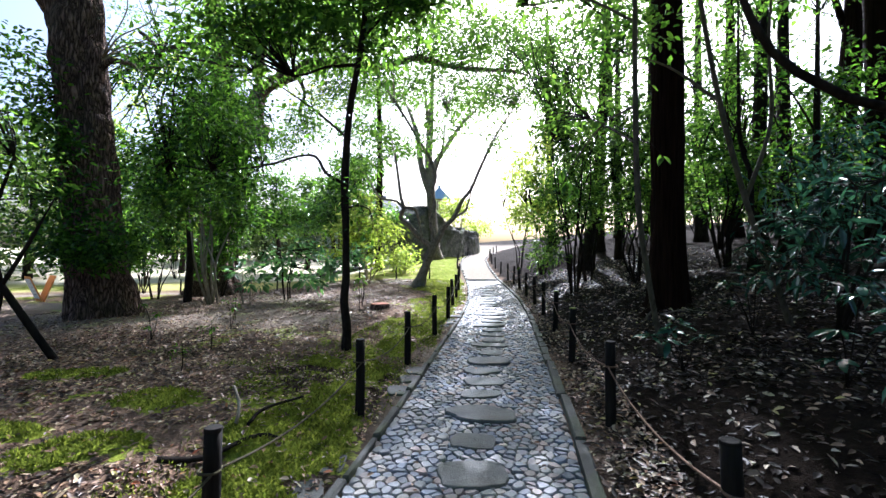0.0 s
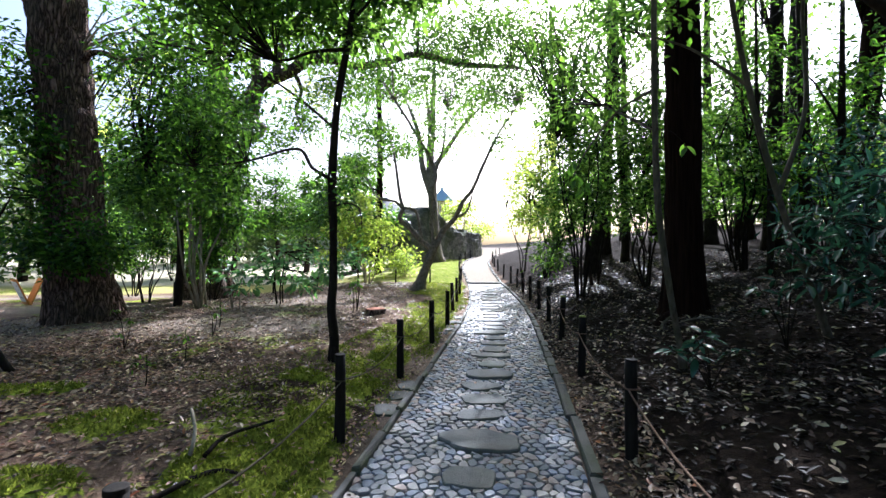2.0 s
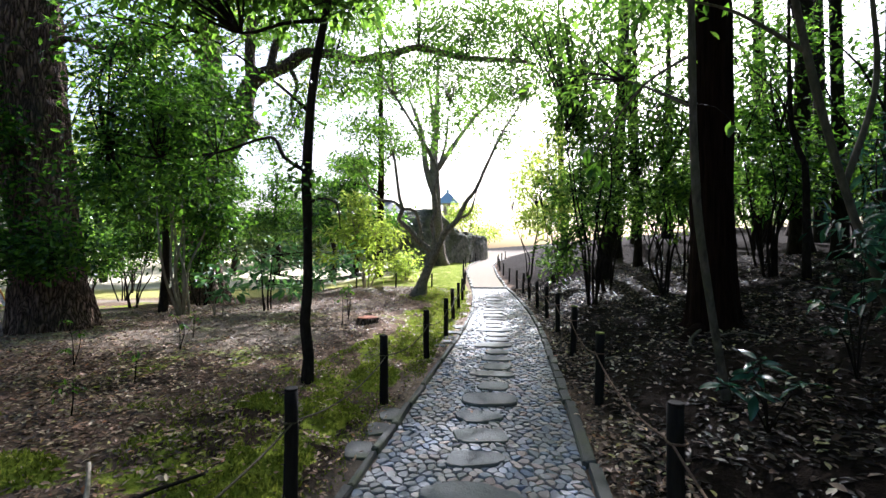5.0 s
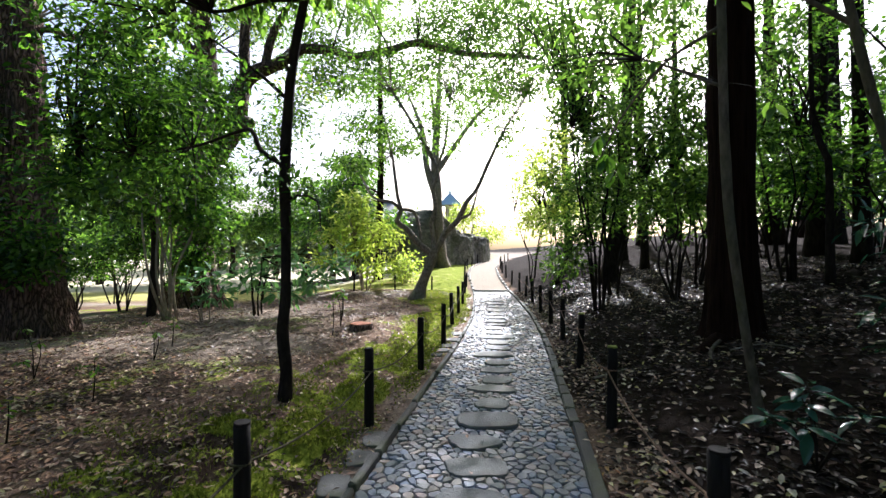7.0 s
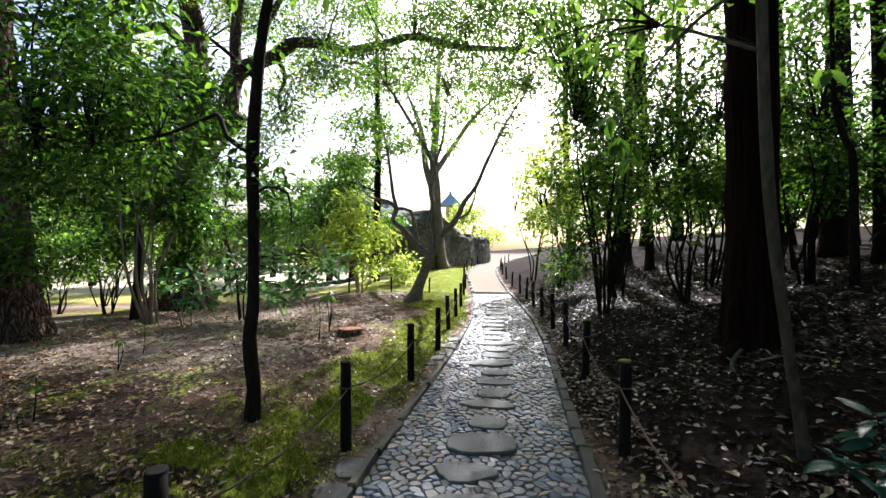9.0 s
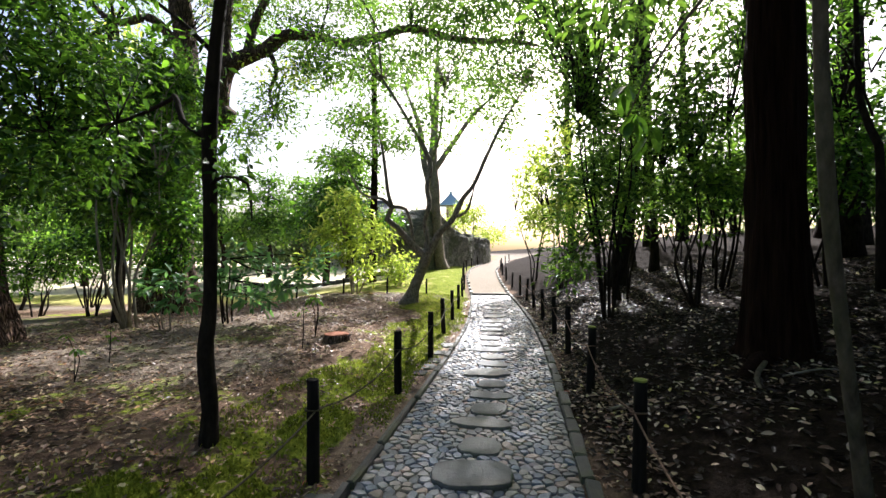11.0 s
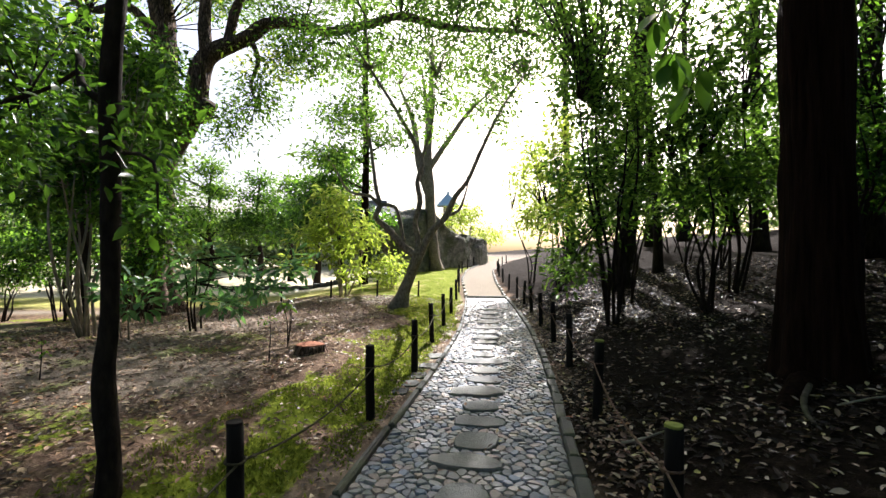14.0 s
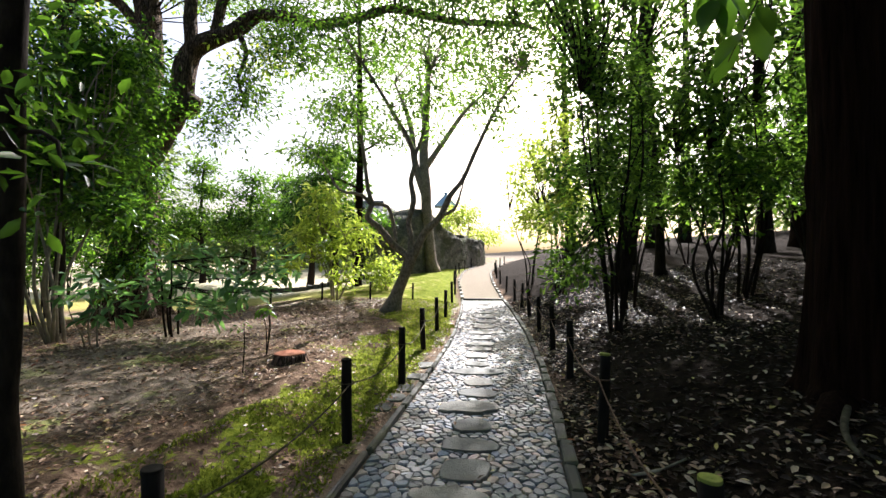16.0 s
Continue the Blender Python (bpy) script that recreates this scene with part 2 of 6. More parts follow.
KERB_DARK = stone_material("damp_dark_kerb", [(0.0, (0.022, 0.023, 0.022)), (0.6, (0.045, 0.045, 0.042)), (1.0, (0.07, 0.068, 0.06))], 10, 0.7, "object", 0.6)
ROCK = rock_material("mossy_boulder")
LITTER = litter_material("dead_leaves", [(0.0, (0.03, 0.016, 0.01)), (0.4, (0.13, 0.068, 0.04)), (0.7, (0.33, 0.19, 0.11)), (0.9, (0.42, 0.33, 0.21)), (0.95, (0.36, 0.33, 0.09)), (1.0, (0.3, 0.07, 0.03))], 0.45)
# Most leaves near black for the bank's shade, few pale as sun flecks.
LITTER_SHADED = litter_material("curled_dry_leaves_shaded", [(0.0, (0.012, 0.008, 0.006)), (0.6, (0.022, 0.014, 0.01)), (0.76, (0.07, 0.04, 0.026)), (0.85, (0.4, 0.27, 0.18)), (0.95, (0.6, 0.49, 0.38)), (1.0, (0.5, 0.42, 0.14))], 0.5, 0.12)
MOSS_TUFT = leaf_material("moss_tufts", (0.06, 0.085, 0.01), (0.17, 0.2, 0.028), (0.38, 0.44, 0.05), 0.9, 0.45, 0.1)
PLASTER = plain_material("white_plaster", (0.72, 0.7, 0.66), (0.82, 0.8, 0.77), 3, 0.85)
TILE = plain_material("grey_roof_tile", (0.10, 0.105, 0.11), (0.2, 0.2, 0.205), 8, 0.6)
# Lightened to put the haze of distance into the roof colour.
TILE_BLUE = plain_material("hazed_blue_green_copper_roof", (0.2, 0.34, 0.42), (0.28, 0.42, 0.5), 6, 0.6)
TIMBER = plain_material("brown_timber", (0.10, 0.06, 0.035), (0.2, 0.12, 0.07), 14, 0.7, 0, 0.004, (1, 1, 0.2))
ORANGE = plain_material("orange_painted_wood", (0.62, 0.25, 0.05), (0.75, 0.33, 0.08), 8, 0.6)
PAPER = plain_material("white_notice", (0.75, 0.75, 0.73), (0.82, 0.82, 0.8), 5, 0.6)
INK = plain_material("grey_print", (0.25, 0.27, 0.3), (0.32, 0.34, 0.36), 5, 0.7)
GLASS_DARK = plain_material("dark_paper_screen", (0.05, 0.045, 0.04), (0.09, 0.08, 0.07), 5, 0.4)


# ---- shape helpers ----
TABLE = rng.random((256, 256))


def vn(x, y, scale, seed=0):
    """Smooth noise from -1 to 1 on a plane."""
    x, y = np.asarray(x, float) * scale + 37.3 * seed + 100, np.asarray(y, float) * scale + 91.7 * seed + 100
    i, j = np.floor(x).astype(int), np.floor(y).astype(int)
    u, v = x - i, y - j
    u, v = u * u * (3 - 2 * u), v * v * (3 - 2 * v)
    t = lambda a, c: TABLE[a % 256, c % 256]
    return 2 * ((t(i, j) * (1 - u) + t(i + 1, j) * u) * (1 - v) + (t(i, j + 1) * (1 - u) + t(i + 1, j + 1) * u) * v) - 1


def smooth(a, b, x):
    t = np.clip((np.asarray(x, float) - a) / (b - a), 0, 1)
    return t * t * (3 - 2 * t)


PATH_Y = [-30, 0, 2.8, 4.6, 5.9, 7.0, 8.2, 10.0, 12.5, 16.0, 19.4, 24.0, 29.0, 33.0, 39.0, 55.0]
PATH_X = [-6.0, -0.32, 0.13, 0.42, 0.6, 0.74, 0.93, 1.17, 1.43, 1.62, 1.72, 1.68, 2.0, 2.75, 4.0, 8.0]
fine_y = np.linspace(-30, 55, 1701)
fine_x = np.convolve(np.pad(np.interp(fine_y, PATH_Y, PATH_X), 20, mode="edge"), np.ones(41) / 41, mode="valid")


def path_x(y):
    return np.interp(y, fine_y, fine_x)


def half_width(y):
    return np.interp(y, [-30, 2.8, 6, 12, 19.4, 25, 60], [0.79, 0.79, 0.76, 0.70, 0.68, 0.74, 0.74])


# cushions of moss: x, y, half width, half length
MOUNDS = [(-1.15, 3.45, 0.5, 0.75), (-1.05, 4.3, 0.3, 0.45), (-1.26, 2.7, 0.35, 0.4), (-2.55, 3.95, 0.4, 0.28), (-2.5, 3.0, 0.45, 0.3), (-0.9, 5.5, 0.34, 0.42), (-1.5, 5.35, 0.3, 0.22), (-0.72, 6.7, 0.4, 0.5), (-3.9, 4.8, 0.7, 0.2), (-3.4, 3.3, 0.5, 0.25)]


def cushion(x, y):
    """How far a place lies inside a moss cushion, 0 to 1, with a ragged rim."""
    k = 0.0 * x
    for mx, my, rx, ry in MOUNDS:
        q = np.sqrt(((x - mx) / rx) ** 2 + ((y - my) / ry) ** 2) + 0.3 * vn(x, y, 3.1, 17) + 0.15 * vn(x, y, 9.0, 18)
        k = np.maximum(k, 1 - smooth(0.55, 1.05, q))
    return k


def clearing(x, y):
    """The trodden bare earth beyond the moss, 0 to 1."""
    left = path_x(y) - half_width(y) - x
    return smooth(1.9, 2.9, left + 0.5 * vn(x, y, 0.8, 19)) * smooth(6.5, 8.4, y) * (1 - smooth(12.5, 15, y)) * (0.35 + 0.65 * smooth(-0.45, 0.2, vn(x, y, 0.5, 20)))


def height(x, y):
    """The lie of the land."""
    x, y = np.asarray(x, float), np.asarray(y, float)
    d = x - path_x(y)
    w = half_width(y)
    rise = np.interp(y, [19.4, 24, 30, 39, 50, 80], [0, 0.40, 0.66, 0.98, 1.1, 1.0])
    left, right = np.maximum(0, -d - w), np.maximum(0, d - w)
    base = rise * np.where(d < 0, 1 - smooth(1.5, 7.5, left), 1)
    on_path = -0.075 + 0 * x
    lz = 0.0 + 0.11 * smooth(0.15, 1.3, left) * (1 - smooth(4.5, 9, left)) - 0.1 * smooth(9, 20, left) - 0.3 * smooth(4, 8.5, left) * smooth(9, 17, y)
    lz = lz - 0.06 * (1 - smooth(0.4, 1.4, left)) + 0.035 * cushion(x, y) + 0.9 * smooth(22, 42, y) * smooth(2, 7, left)
    lz = lz + 0.035 * vn(x, y, 1.3, 1) * smooth(0.1, 0.6, left) + (0.015 + 0.035 * smooth(2.2, 1.0, left)) * vn(x, y, 4.5, 2) * smooth(0.1, 0.6, left)
    rz = 0.02 + 0.205 * np.minimum(right, 7) + 0.08 * np.clip(right - 7, 0, 12)
    rz = rz - 0.07 * (1 - smooth(0.4, 1.6, right))
    rz = rz + 0.05 * vn(x, y, 0.9, 3) * smooth(0.2, 1.2, right) + 0.02 * vn(x, y, 3.7, 4) * smooth(0.1, 0.6, right)
    z = np.where(d < 0, lz, rz)
    k = smooth(0.0, 0.10, np.maximum(left, right))
    return base + on_path * (1 - k) + z * k


def hz(x, y):
    return float(height(np.array([x]), np.array([y]))[0])


def mesh_from(name, verts, faces, smooth_shade=True):
    me = bpy.data.meshes.new(name)
    me.from_pydata([tuple(v) for v in verts], [], faces)
    if smooth_shade:
        me.polygons.foreach_set("use_smooth", [True] * len(me.polygons))
    me.update()
    return me


def thing(name, label, category, loc=(0, 0, 0), group="", kind=""):
    ob = new(name)
    ob.location = loc
    ob.empty_display_size = 0.2
    return tagged(ob, label, category, group, kind)


def part(name, me, material, parent, label=""):
    if isinstance(me, bmesh.types.BMesh):
        bm, me = me, bpy.data.meshes.new(name)
        bm.to_mesh(me)
        bm.free()
    if material and not me.materials:
        me.materials.append(material)
    ob = new(name, me)
    ob.parent = parent
    if label:
        tagged(ob, label)
    return ob


def curve_points(pts, rads, step):
    """Catmull-Rom through the points, one sample about every step metres."""
    p = np.array(pts, float)
    r = np.array(rads, float)
    if len(p) == 2:
        p = np.array([p[0], (p[0] + p[1]) / 2, p[1]])
        r = np.array([r[0], (r[0] + r[1]) / 2, r[1]])
    e = np.vstack([2 * p[0] - p[1], p, 2 * p[-1] - p[-2]])
    out, ro = [], []
    for i in range(len(p) - 1):
        a, b, c, d = e[i], e[i + 1], e[i + 2], e[i + 3]
        n = max(2, int(np.linalg.norm(c - b) / step))
        for k in range(n):
            t = k / n
            out.append(0.5 * (2 * b + (c - a) * t + (2 * a - 5 * b + 4 * c - d) * t * t + (3 * b - a - 3 * c + d) * t ** 3))
            ro.append(r[i] * (1 - t) + r[i + 1] * t)
    out.append(p[-1])
    ro.append(r[-1])
    return np.array(out), np.array(ro)


def tube(pts, rads, sides=10, step=0.25, rough=0.06, ridges=0, ridge_depth=0.0, flare=0.0, origin=(0, 0, 0), seed=0):
    """A tapered, uneven limb. ridges and ridge_depth give furrowed bark, flare a spread foot with root spurs."""
    c, r = curve_points(pts, rads, step)
    c = c - np.array(origin)
    n = len(c)
    tan = np.gradient(c, axis=0)
    tan /= np.linalg.norm(tan, axis=1)[:, None] + 1e-9
    verts, ref = [], np.array([1.0, 0.13, 0.07])
    ang = np.linspace(0, 2 * np.pi, sides, endpoint=False)
    run = np.concatenate([[0], np.cumsum(np.linalg.norm(np.diff(c, axis=0), axis=1))])
    for i in range(n):
        t = tan[i]
        u = ref - t * ref.dot(t)
        u /= np.linalg.norm(u)
        v = np.cross(t, u)
        k = 1 + rough * vn(np.cos(ang) * 1.3 + seed, np.sin(ang) * 1.3 + run[i] * 2.0, 1.7, 5)
        if ridges:
            k = k + ridge_depth * np.abs(vn(ang * ridges / 6.28, run[i] * 0.8 + 0 * ang, 1.0, 6 + seed)) - ridge_depth * 0.5
        if flare:
            k = k + flare * np.exp(-run[i] / (1.6 * rads[0])) * (0.55 + 0.6 * np.cos(ang * 5 + seed + 0.6 * np.sin(ang * 2)))
        verts.append(c[i] + (r[i] * k)[:, None] * (np.cos(ang)[:, None] * u + np.sin(ang)[:, None] * v))
    V = np.vstack(verts + [c[:1], c[-1:]])
    F = []
    for i in range(n - 1):
        for j in range(sides):
            a, b2 = i * sides + j, i * sides + (j + 1) % sides
            F.append((a, b2, b2 + sides, a + sides))
    for j in range(sides):
        F.append(((j + 1) % sides, j, n * sides))
        F.append(((n - 1) * sides + j, (n - 1) * sides + (j + 1) % sides, n * sides + 1))
    return V, F


def joined(pieces):
    V, F, o = [], [], 0
    for v, f in pieces:
        V.append(v)
        F += [tuple(i + o for i in q) for q in f]
        o += len(v)
    return np.vstack(V), F


def leaves(name, centres, length, width_ratio=0.42, tilt=0.55, droop=0.25, fine=True, out_from=None, sway=0.45):
    """One mesh of folded blades, one at each centre, at uneven sizes."""
    P = np.asarray(centres, float)
    n = len(P)
    L = length * rng.uniform(0.65, 1.3, n)[:, None]
    W = L * width_ratio * rng.uniform(0.8, 1.2, n)[:, None]
    az = rng.uniform(0, 2 * np.pi, n)
    pitch = rng.normal(-droop, sway, n)
    d = np.stack([np.cos(az) * np.cos(pitch), np.sin(az) * np.cos(pitch), np.sin(pitch)], 1)
    if out_from is not None:
        d = d + 1.1 * out_from
        d /= np.linalg.norm(d, axis=1)[:, None] + 1e-9
    up = np.stack([rng.normal(0, tilt, n), rng.normal(0, tilt, n), np.ones(n)], 1)
    s = np.cross(d, up)
    s /= np.linalg.norm(s, axis=1)[:, None] + 1e-9
    nn = np.cross(s, d)
    f = 0.16 * W
    if fine:
        V = np.stack([P, P + s * W * 0.46 + d * L * 0.34 + nn * f, P + s * W * 0.38 + d * L * 0.68 + nn * f * 0.6, P + d * L - nn * L * 0.08,
                      P - s * W * 0.38 + d * L * 0.68 + nn * f * 0.6, P - s * W * 0.46 + d * L * 0.34 + nn * f], 1).reshape(-1, 3)
        k, quads = 6, np.array([[0, 1, 2, 3], [0, 3, 4, 5]])
    else:
        V = np.stack([P, P + s * W * 0.5 + d * L * 0.45 + nn * f, P + d * L, P - s * W * 0.5 + d * L * 0.45 + nn * f], 1).reshape(-1, 3)
        k, quads = 4, np.array([[0, 1, 2], [0, 2, 3]])
    m = quads.shape[1]
    F = (np.arange(n)[:, None, None] * k + quads[None]).reshape(-1)
    me = bpy.data.meshes.new(name)
    me.vertices.add(len(V))
    me.vertices.foreach_set("co", V.ravel())
    me.loops.add(len(F))
    me.loops.foreach_set("vertex_index", F.astype(np.int32))
    me.polygons.add(len(F) // m)
    me.polygons.foreach_set("loop_start", np.arange(0, len(F), m, dtype=np.int32))
    me.update(calc_edges=True)
    return me


def clump_points(blobs, spread, per_clump):
    """Leaf places: clumps scattered in ellipsoids (x, y, z, rx, ry, rz, clumps), thicker towards the outside."""
    pts, hubs, outs = [], [], []
    for x, y, z, rx, ry, rz, n in blobs:
        q = rng.normal(size=(n, 3))
        q /= np.linalg.norm(q, axis=1)[:, None]
        q *= rng.random((n, 1)) ** 0.45
        c = np.array([x, y, z]) + q * np.array([rx, ry, rz])
        hubs.append(c)
        m = rng.poisson(per_clump, n) + 3
        idx = np.repeat(np.arange(n), m)
        g = rng.normal(size=(len(idx), 3)) * np.array([1, 1, 0.55])
        pts.append(c[idx] + g * spread)
        outs.append(g / (np.linalg.norm(g, axis=1)[:, None] + 1e-9))
    return np.vstack(pts), np.vstack(hubs), np.vstack(outs)


def crown(parent, blobs, material, length=0.11, spread=0.2, per_clump=22, fine=True, twig_from=None, twig_mat=None, twigs=40, width_ratio=0.42, droop=0.25, tilt=0.55):
    if fine and length > 0.13 and material in (LEAF_DARK, LEAF_MID):
        length, per_clump = length * 0.76, per_clump * 1.45
    pts, hubs, outs = clump_points(blobs, spread, per_clump)
    tagged(part("crown", leaves("crown", pts, length, width_ratio, tilt, droop, fine, outs), material, parent), kind="stuff")
    if twig_from is not None and twigs:
        src = np.array(twig_from, float)
        pieces = []
        for h in hubs[rng.permutation(len(hubs))[:twigs]]:
            a = src[np.argmin(np.linalg.norm(src - h, axis=1))]
            dist = np.linalg.norm(h - a)
            mid = (a + h) / 2 + rng.normal(size=3) * 0.1 * dist + np.array([0, 0, 0.06 * dist])
            pieces.append(tube([a, mid, h], [0.006 + 0.007 * dist, 0.005 + 0.003 * dist, 0.003], 5, 0.35, 0.1))
        tagged(part("twig_spray", mesh_from("twig_spray", *joined(pieces)), twig_mat, parent), kind="stuff")


# ---- the ground ----
def axis(lo, hi, fine_lo, fine_hi, step):
    mid = list(np.arange(fine_lo, fine_hi, step))
    out, s, v = [], step, fine_hi
    while v < hi:
        out.append(v)
        s *= 1.16
        v += s
    left, s, v = [], step, fine_lo - step
    while v > lo:
        left.append(v)
        s *= 1.16
        v -= s
    return np.array([lo] + left[::-1] + mid + out + [hi])


def build_ground():
    xs, ys = axis(-900, 900, -6.5, 6.5, 0.07), axis(-300, 1500, 1.5, 21, 0.085)
    X, Y = np.meshgrid(xs, ys)
    Z = height(X, Y)
    nx, ny = len(xs), len(ys)
    V = np.stack([X, Y, Z], -1).reshape(-1, 3)
    i, j = np.meshgrid(np.arange(nx - 1), np.arange(ny - 1))
    a = (j * nx + i).ravel()
    F = np.stack([a, a + 1, a + nx + 1, a + nx], 1)
    me = mesh_from("ground", V, F.tolist())
    d = X - path_x(Y)
    w = half_width(Y)
    left = -d - w
    moss = smooth(0.08, 0.3, left + 0.1 * vn(X, Y, 3, 15)) * (1 - smooth(1.1, 2.2, left + 0.8 * vn(X, Y, 0.5, 8) + 0.5 * (1 - smooth(4, 6.5, Y)))) * (0.2 + 0.72 * smooth(6.0, 8.5, Y))
    moss = np.maximum(moss, 0.42 * smooth(-0.05, 0.6, vn(X, Y, 0.55, 9)) * (left > 0.3))
    moss = np.maximum(moss, (left > 0.35) * smooth(15.6, 17.5, Y) * (1 - smooth(3.5, 7, left)) * 0.5)
    moss = np.maximum(moss, 0.2 + 1.5 * cushion(X, Y) - 0.9 * (cushion(X, Y) < 0.05))
    moss = np.where(d > 0, -0.6, moss)
    sand = np.where((np.abs(d) < w) & (Y < 19.4), 0.35, 0.0)
    sand = np.maximum(sand, np.where((np.abs(d) < w) & (Y >= 19.4), 1.0, 0.0))
    sand = np.maximum(sand, 0.3 * (1 - smooth(0.1, 0.35, left + 0.2 * vn(X, Y, 2.2, 10))) * (left > 0) * (d < 0) * smooth(2.0, 5.0, Y))
    sand = np.maximum(sand, 0.8 * np.exp(-((Y - 17.1 - 0.25 * vn(X, Y, 0.3, 11)) / 0.45) ** 2) * (left > -0.1))
    sand = np.maximum(sand, 0.55 * clearing(X, Y))
    gravel = smooth(2.2, 3.4, left) * smooth(21.5, 23, Y + 0.5 * vn(X, Y, 0.5, 24))
    sand = np.maximum(sand, smooth(38, 44, Y) * 0.9 * (1 - smooth(1.5, 4, np.abs(d))))
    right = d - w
    # Mask of the darkened soil; on the right it stands in for shade.
    humus_shade = smooth(0.0, 0.3, right + 0.2 * vn(X, Y, 1.4, 12))
    humus_shade = np.maximum(humus_shade, (d < 0) * 0.75 * smooth(0.0, 0.5, vn(X, Y, 0.6, 13) + 0.35 * (Y < 6)) * (1 - smooth(6, 10, Y)))
    lawn = (left > 0.3) * smooth(17.6, 19, Y + 0.4 * vn(X, Y, 0.4, 14))
    for name, vals in (("moss", moss.ravel()), ("sand", sand.ravel()), ("humus_shade", humus_shade.ravel()), ("lawn", lawn.ravel()), ("gravel", gravel.ravel())):
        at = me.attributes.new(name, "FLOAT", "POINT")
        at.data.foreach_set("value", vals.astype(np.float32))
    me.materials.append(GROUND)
    return tagged(new("ground", me), "leaf-strewn brown earth with green moss, rising into a bank", "ground", kind="structure")


ground = build_ground()


# ---- trees ----
def tree(label, base, trunk, rads, bark, limbs=(), sides=14, step=0.2, rough=0.08, ridges=0, ridge_depth=0.0, flare=0.0, group="", name="tree", category="tree"):
    """A tree or shrub: a trunk through the points (absolute), and limbs, each (points, radii)."""
    t = thing(name, label, category, (base[0], base[1], hz(base[0], base[1])), group)
    o = np.array(t.location)
    seed = int(abs(base[0]) * 13 + base[1] * 7) % 20
    trunk = [tuple(trunk[0])] + [tuple(p) for p in trunk[1:]]
    part("trunk", mesh_from("trunk", *tube([(trunk[0][0], trunk[0][1], hz(trunk[0][0], trunk[0][1]) - 0.12)] + list(trunk[1:]), rads, sides, step, rough, ridges, ridge_depth, flare, o, seed)), bark, t)
    for pts, rr in limbs:
        part("limb", mesh_from("limb", *tube(pts, rr, max(6, sides * 2 // 3), step, rough, ridges // 2, ridge_depth, 0, o, seed + 3)), bark, t)
    return t


def add_crown(t, blobs, *args, **kw):
    """As crown(), for blobs and twig sources in absolute places."""
    o = t.location
    kw["twig_from"] = [tuple(np.array(p) - np.array(o)) for p in kw.get("twig_from", [])] or None
    crown(t, [(b[0] - o[0], b[1] - o[1], b[2] - o[2], *b[3:]) for b in blobs], *args, **kw)


# sprigs near the path whose large leaves stand singly
def blade(length, width, curl):
    """One large leaf along +y: a pointed blade folded at the midrib, arching, with a short stalk."""
    V, F = [], []
    n = 7
    for i in range(n):
        s = i / (n - 1)
        wd = width / 2 * math.sin(math.pi * min(1, s * 0.93 + 0.04)) ** 0.8 * (1 - 0.25 * s)
        y, z = length * (0.12 + 0.88 * s), -curl * length * s * s
        V += [(-wd, y, z + 0.18 * wd), (0, y, z), (wd, y, z + 0.18 * wd)]
    for i in range(n - 1):
        F += [(3 * i, 3 * i + 1, 3 * i + 4, 3 * i + 3), (3 * i + 1, 3 * i + 2, 3 * i + 5, 3 * i + 4)]
    o = len(V)
    V += [(-0.002, 0, 0.0), (0.002, 0, 0.0)]
    F.append((o, o + 1, 1))
    return mesh_from("leaf", V, F)


BLADE = {}


def sprig(label, foot, tip_points, material, length, per_tip, droop, rad=0.007, stem_mat=None, ratio=0.34):
    """A stem from the foot to each tip, with single leaves spread round the tip."""
    key = (material.name, length)
    if key not in BLADE:
        BLADE[key] = blade(length, length * ratio, 0.22)
        BLADE[key].materials.append(material)
    t = thing("sprig", label, "plant", foot)
    o = np.array(foot)
    for tp in tip_points:
        e = np.array(tp) - o
        mid = e * 0.5 + np.array([0.03, 0.02, 0.06])
        part("stem", mesh_from("stem", *tube([(0, 0, 0), mid, e], [rad, rad * 0.7, rad * 0.4], 6, 0.08, 0.1)), stem_mat or BARK_DARK, t)
        for i in range(per_tip):
            back = rng.uniform(0, 0.35)
            p = e * (1 - back) + mid * back
            lf = part("leaf", BLADE[key], None, t)
            lf.location = p
            lf.rotation_euler = (-droop + rng.normal(0, 0.22), rng.normal(0, 0.25), i * 2.4 + rng.normal(0, 0.3))
            k = rng.uniform(0.7, 1.15)
            lf.scale = (k, k, k)
    return t


# old camphor beside the open ground
camphor = tree("huge old camphor tree with deeply fissured brown bark and ivy", (-7.35, 9.6),
               [(-7.35, 9.6, 0), (-7.42, 9.6, 0.7), (-7.55, 9.6, 1.95), (-7.72, 9.6, 4.4), (-7.85, 9.6, 6.3), (-8.2, 9.8, 9.5), (-8.4, 10, 13)],
               [0.66, 0.56, 0.53, 0.5, 0.5, 0.4, 0.2], BARK_CAMPHOR,
               [([(-7.7, 9.6, 4.9), (-7.0, 9.4, 5.4), (-6.1, 9.3, 5.2), (-5.3, 9.3, 5.5)], [0.09, 0.06, 0.045, 0.03]),
                ([(-7.9, 9.6, 6.2), (-9.2, 9.0, 7.8), (-10.8, 8.6, 8.8)], [0.28, 0.2, 0.1]),
                ([(-8.0, 9.7, 7.6), (-6.4, 9.2, 9.2), (-4.6, 8.9, 10.2)], [0.26, 0.18, 0.08])],
               44, 0.1, 0.07, 17, 0.24, 0.24)
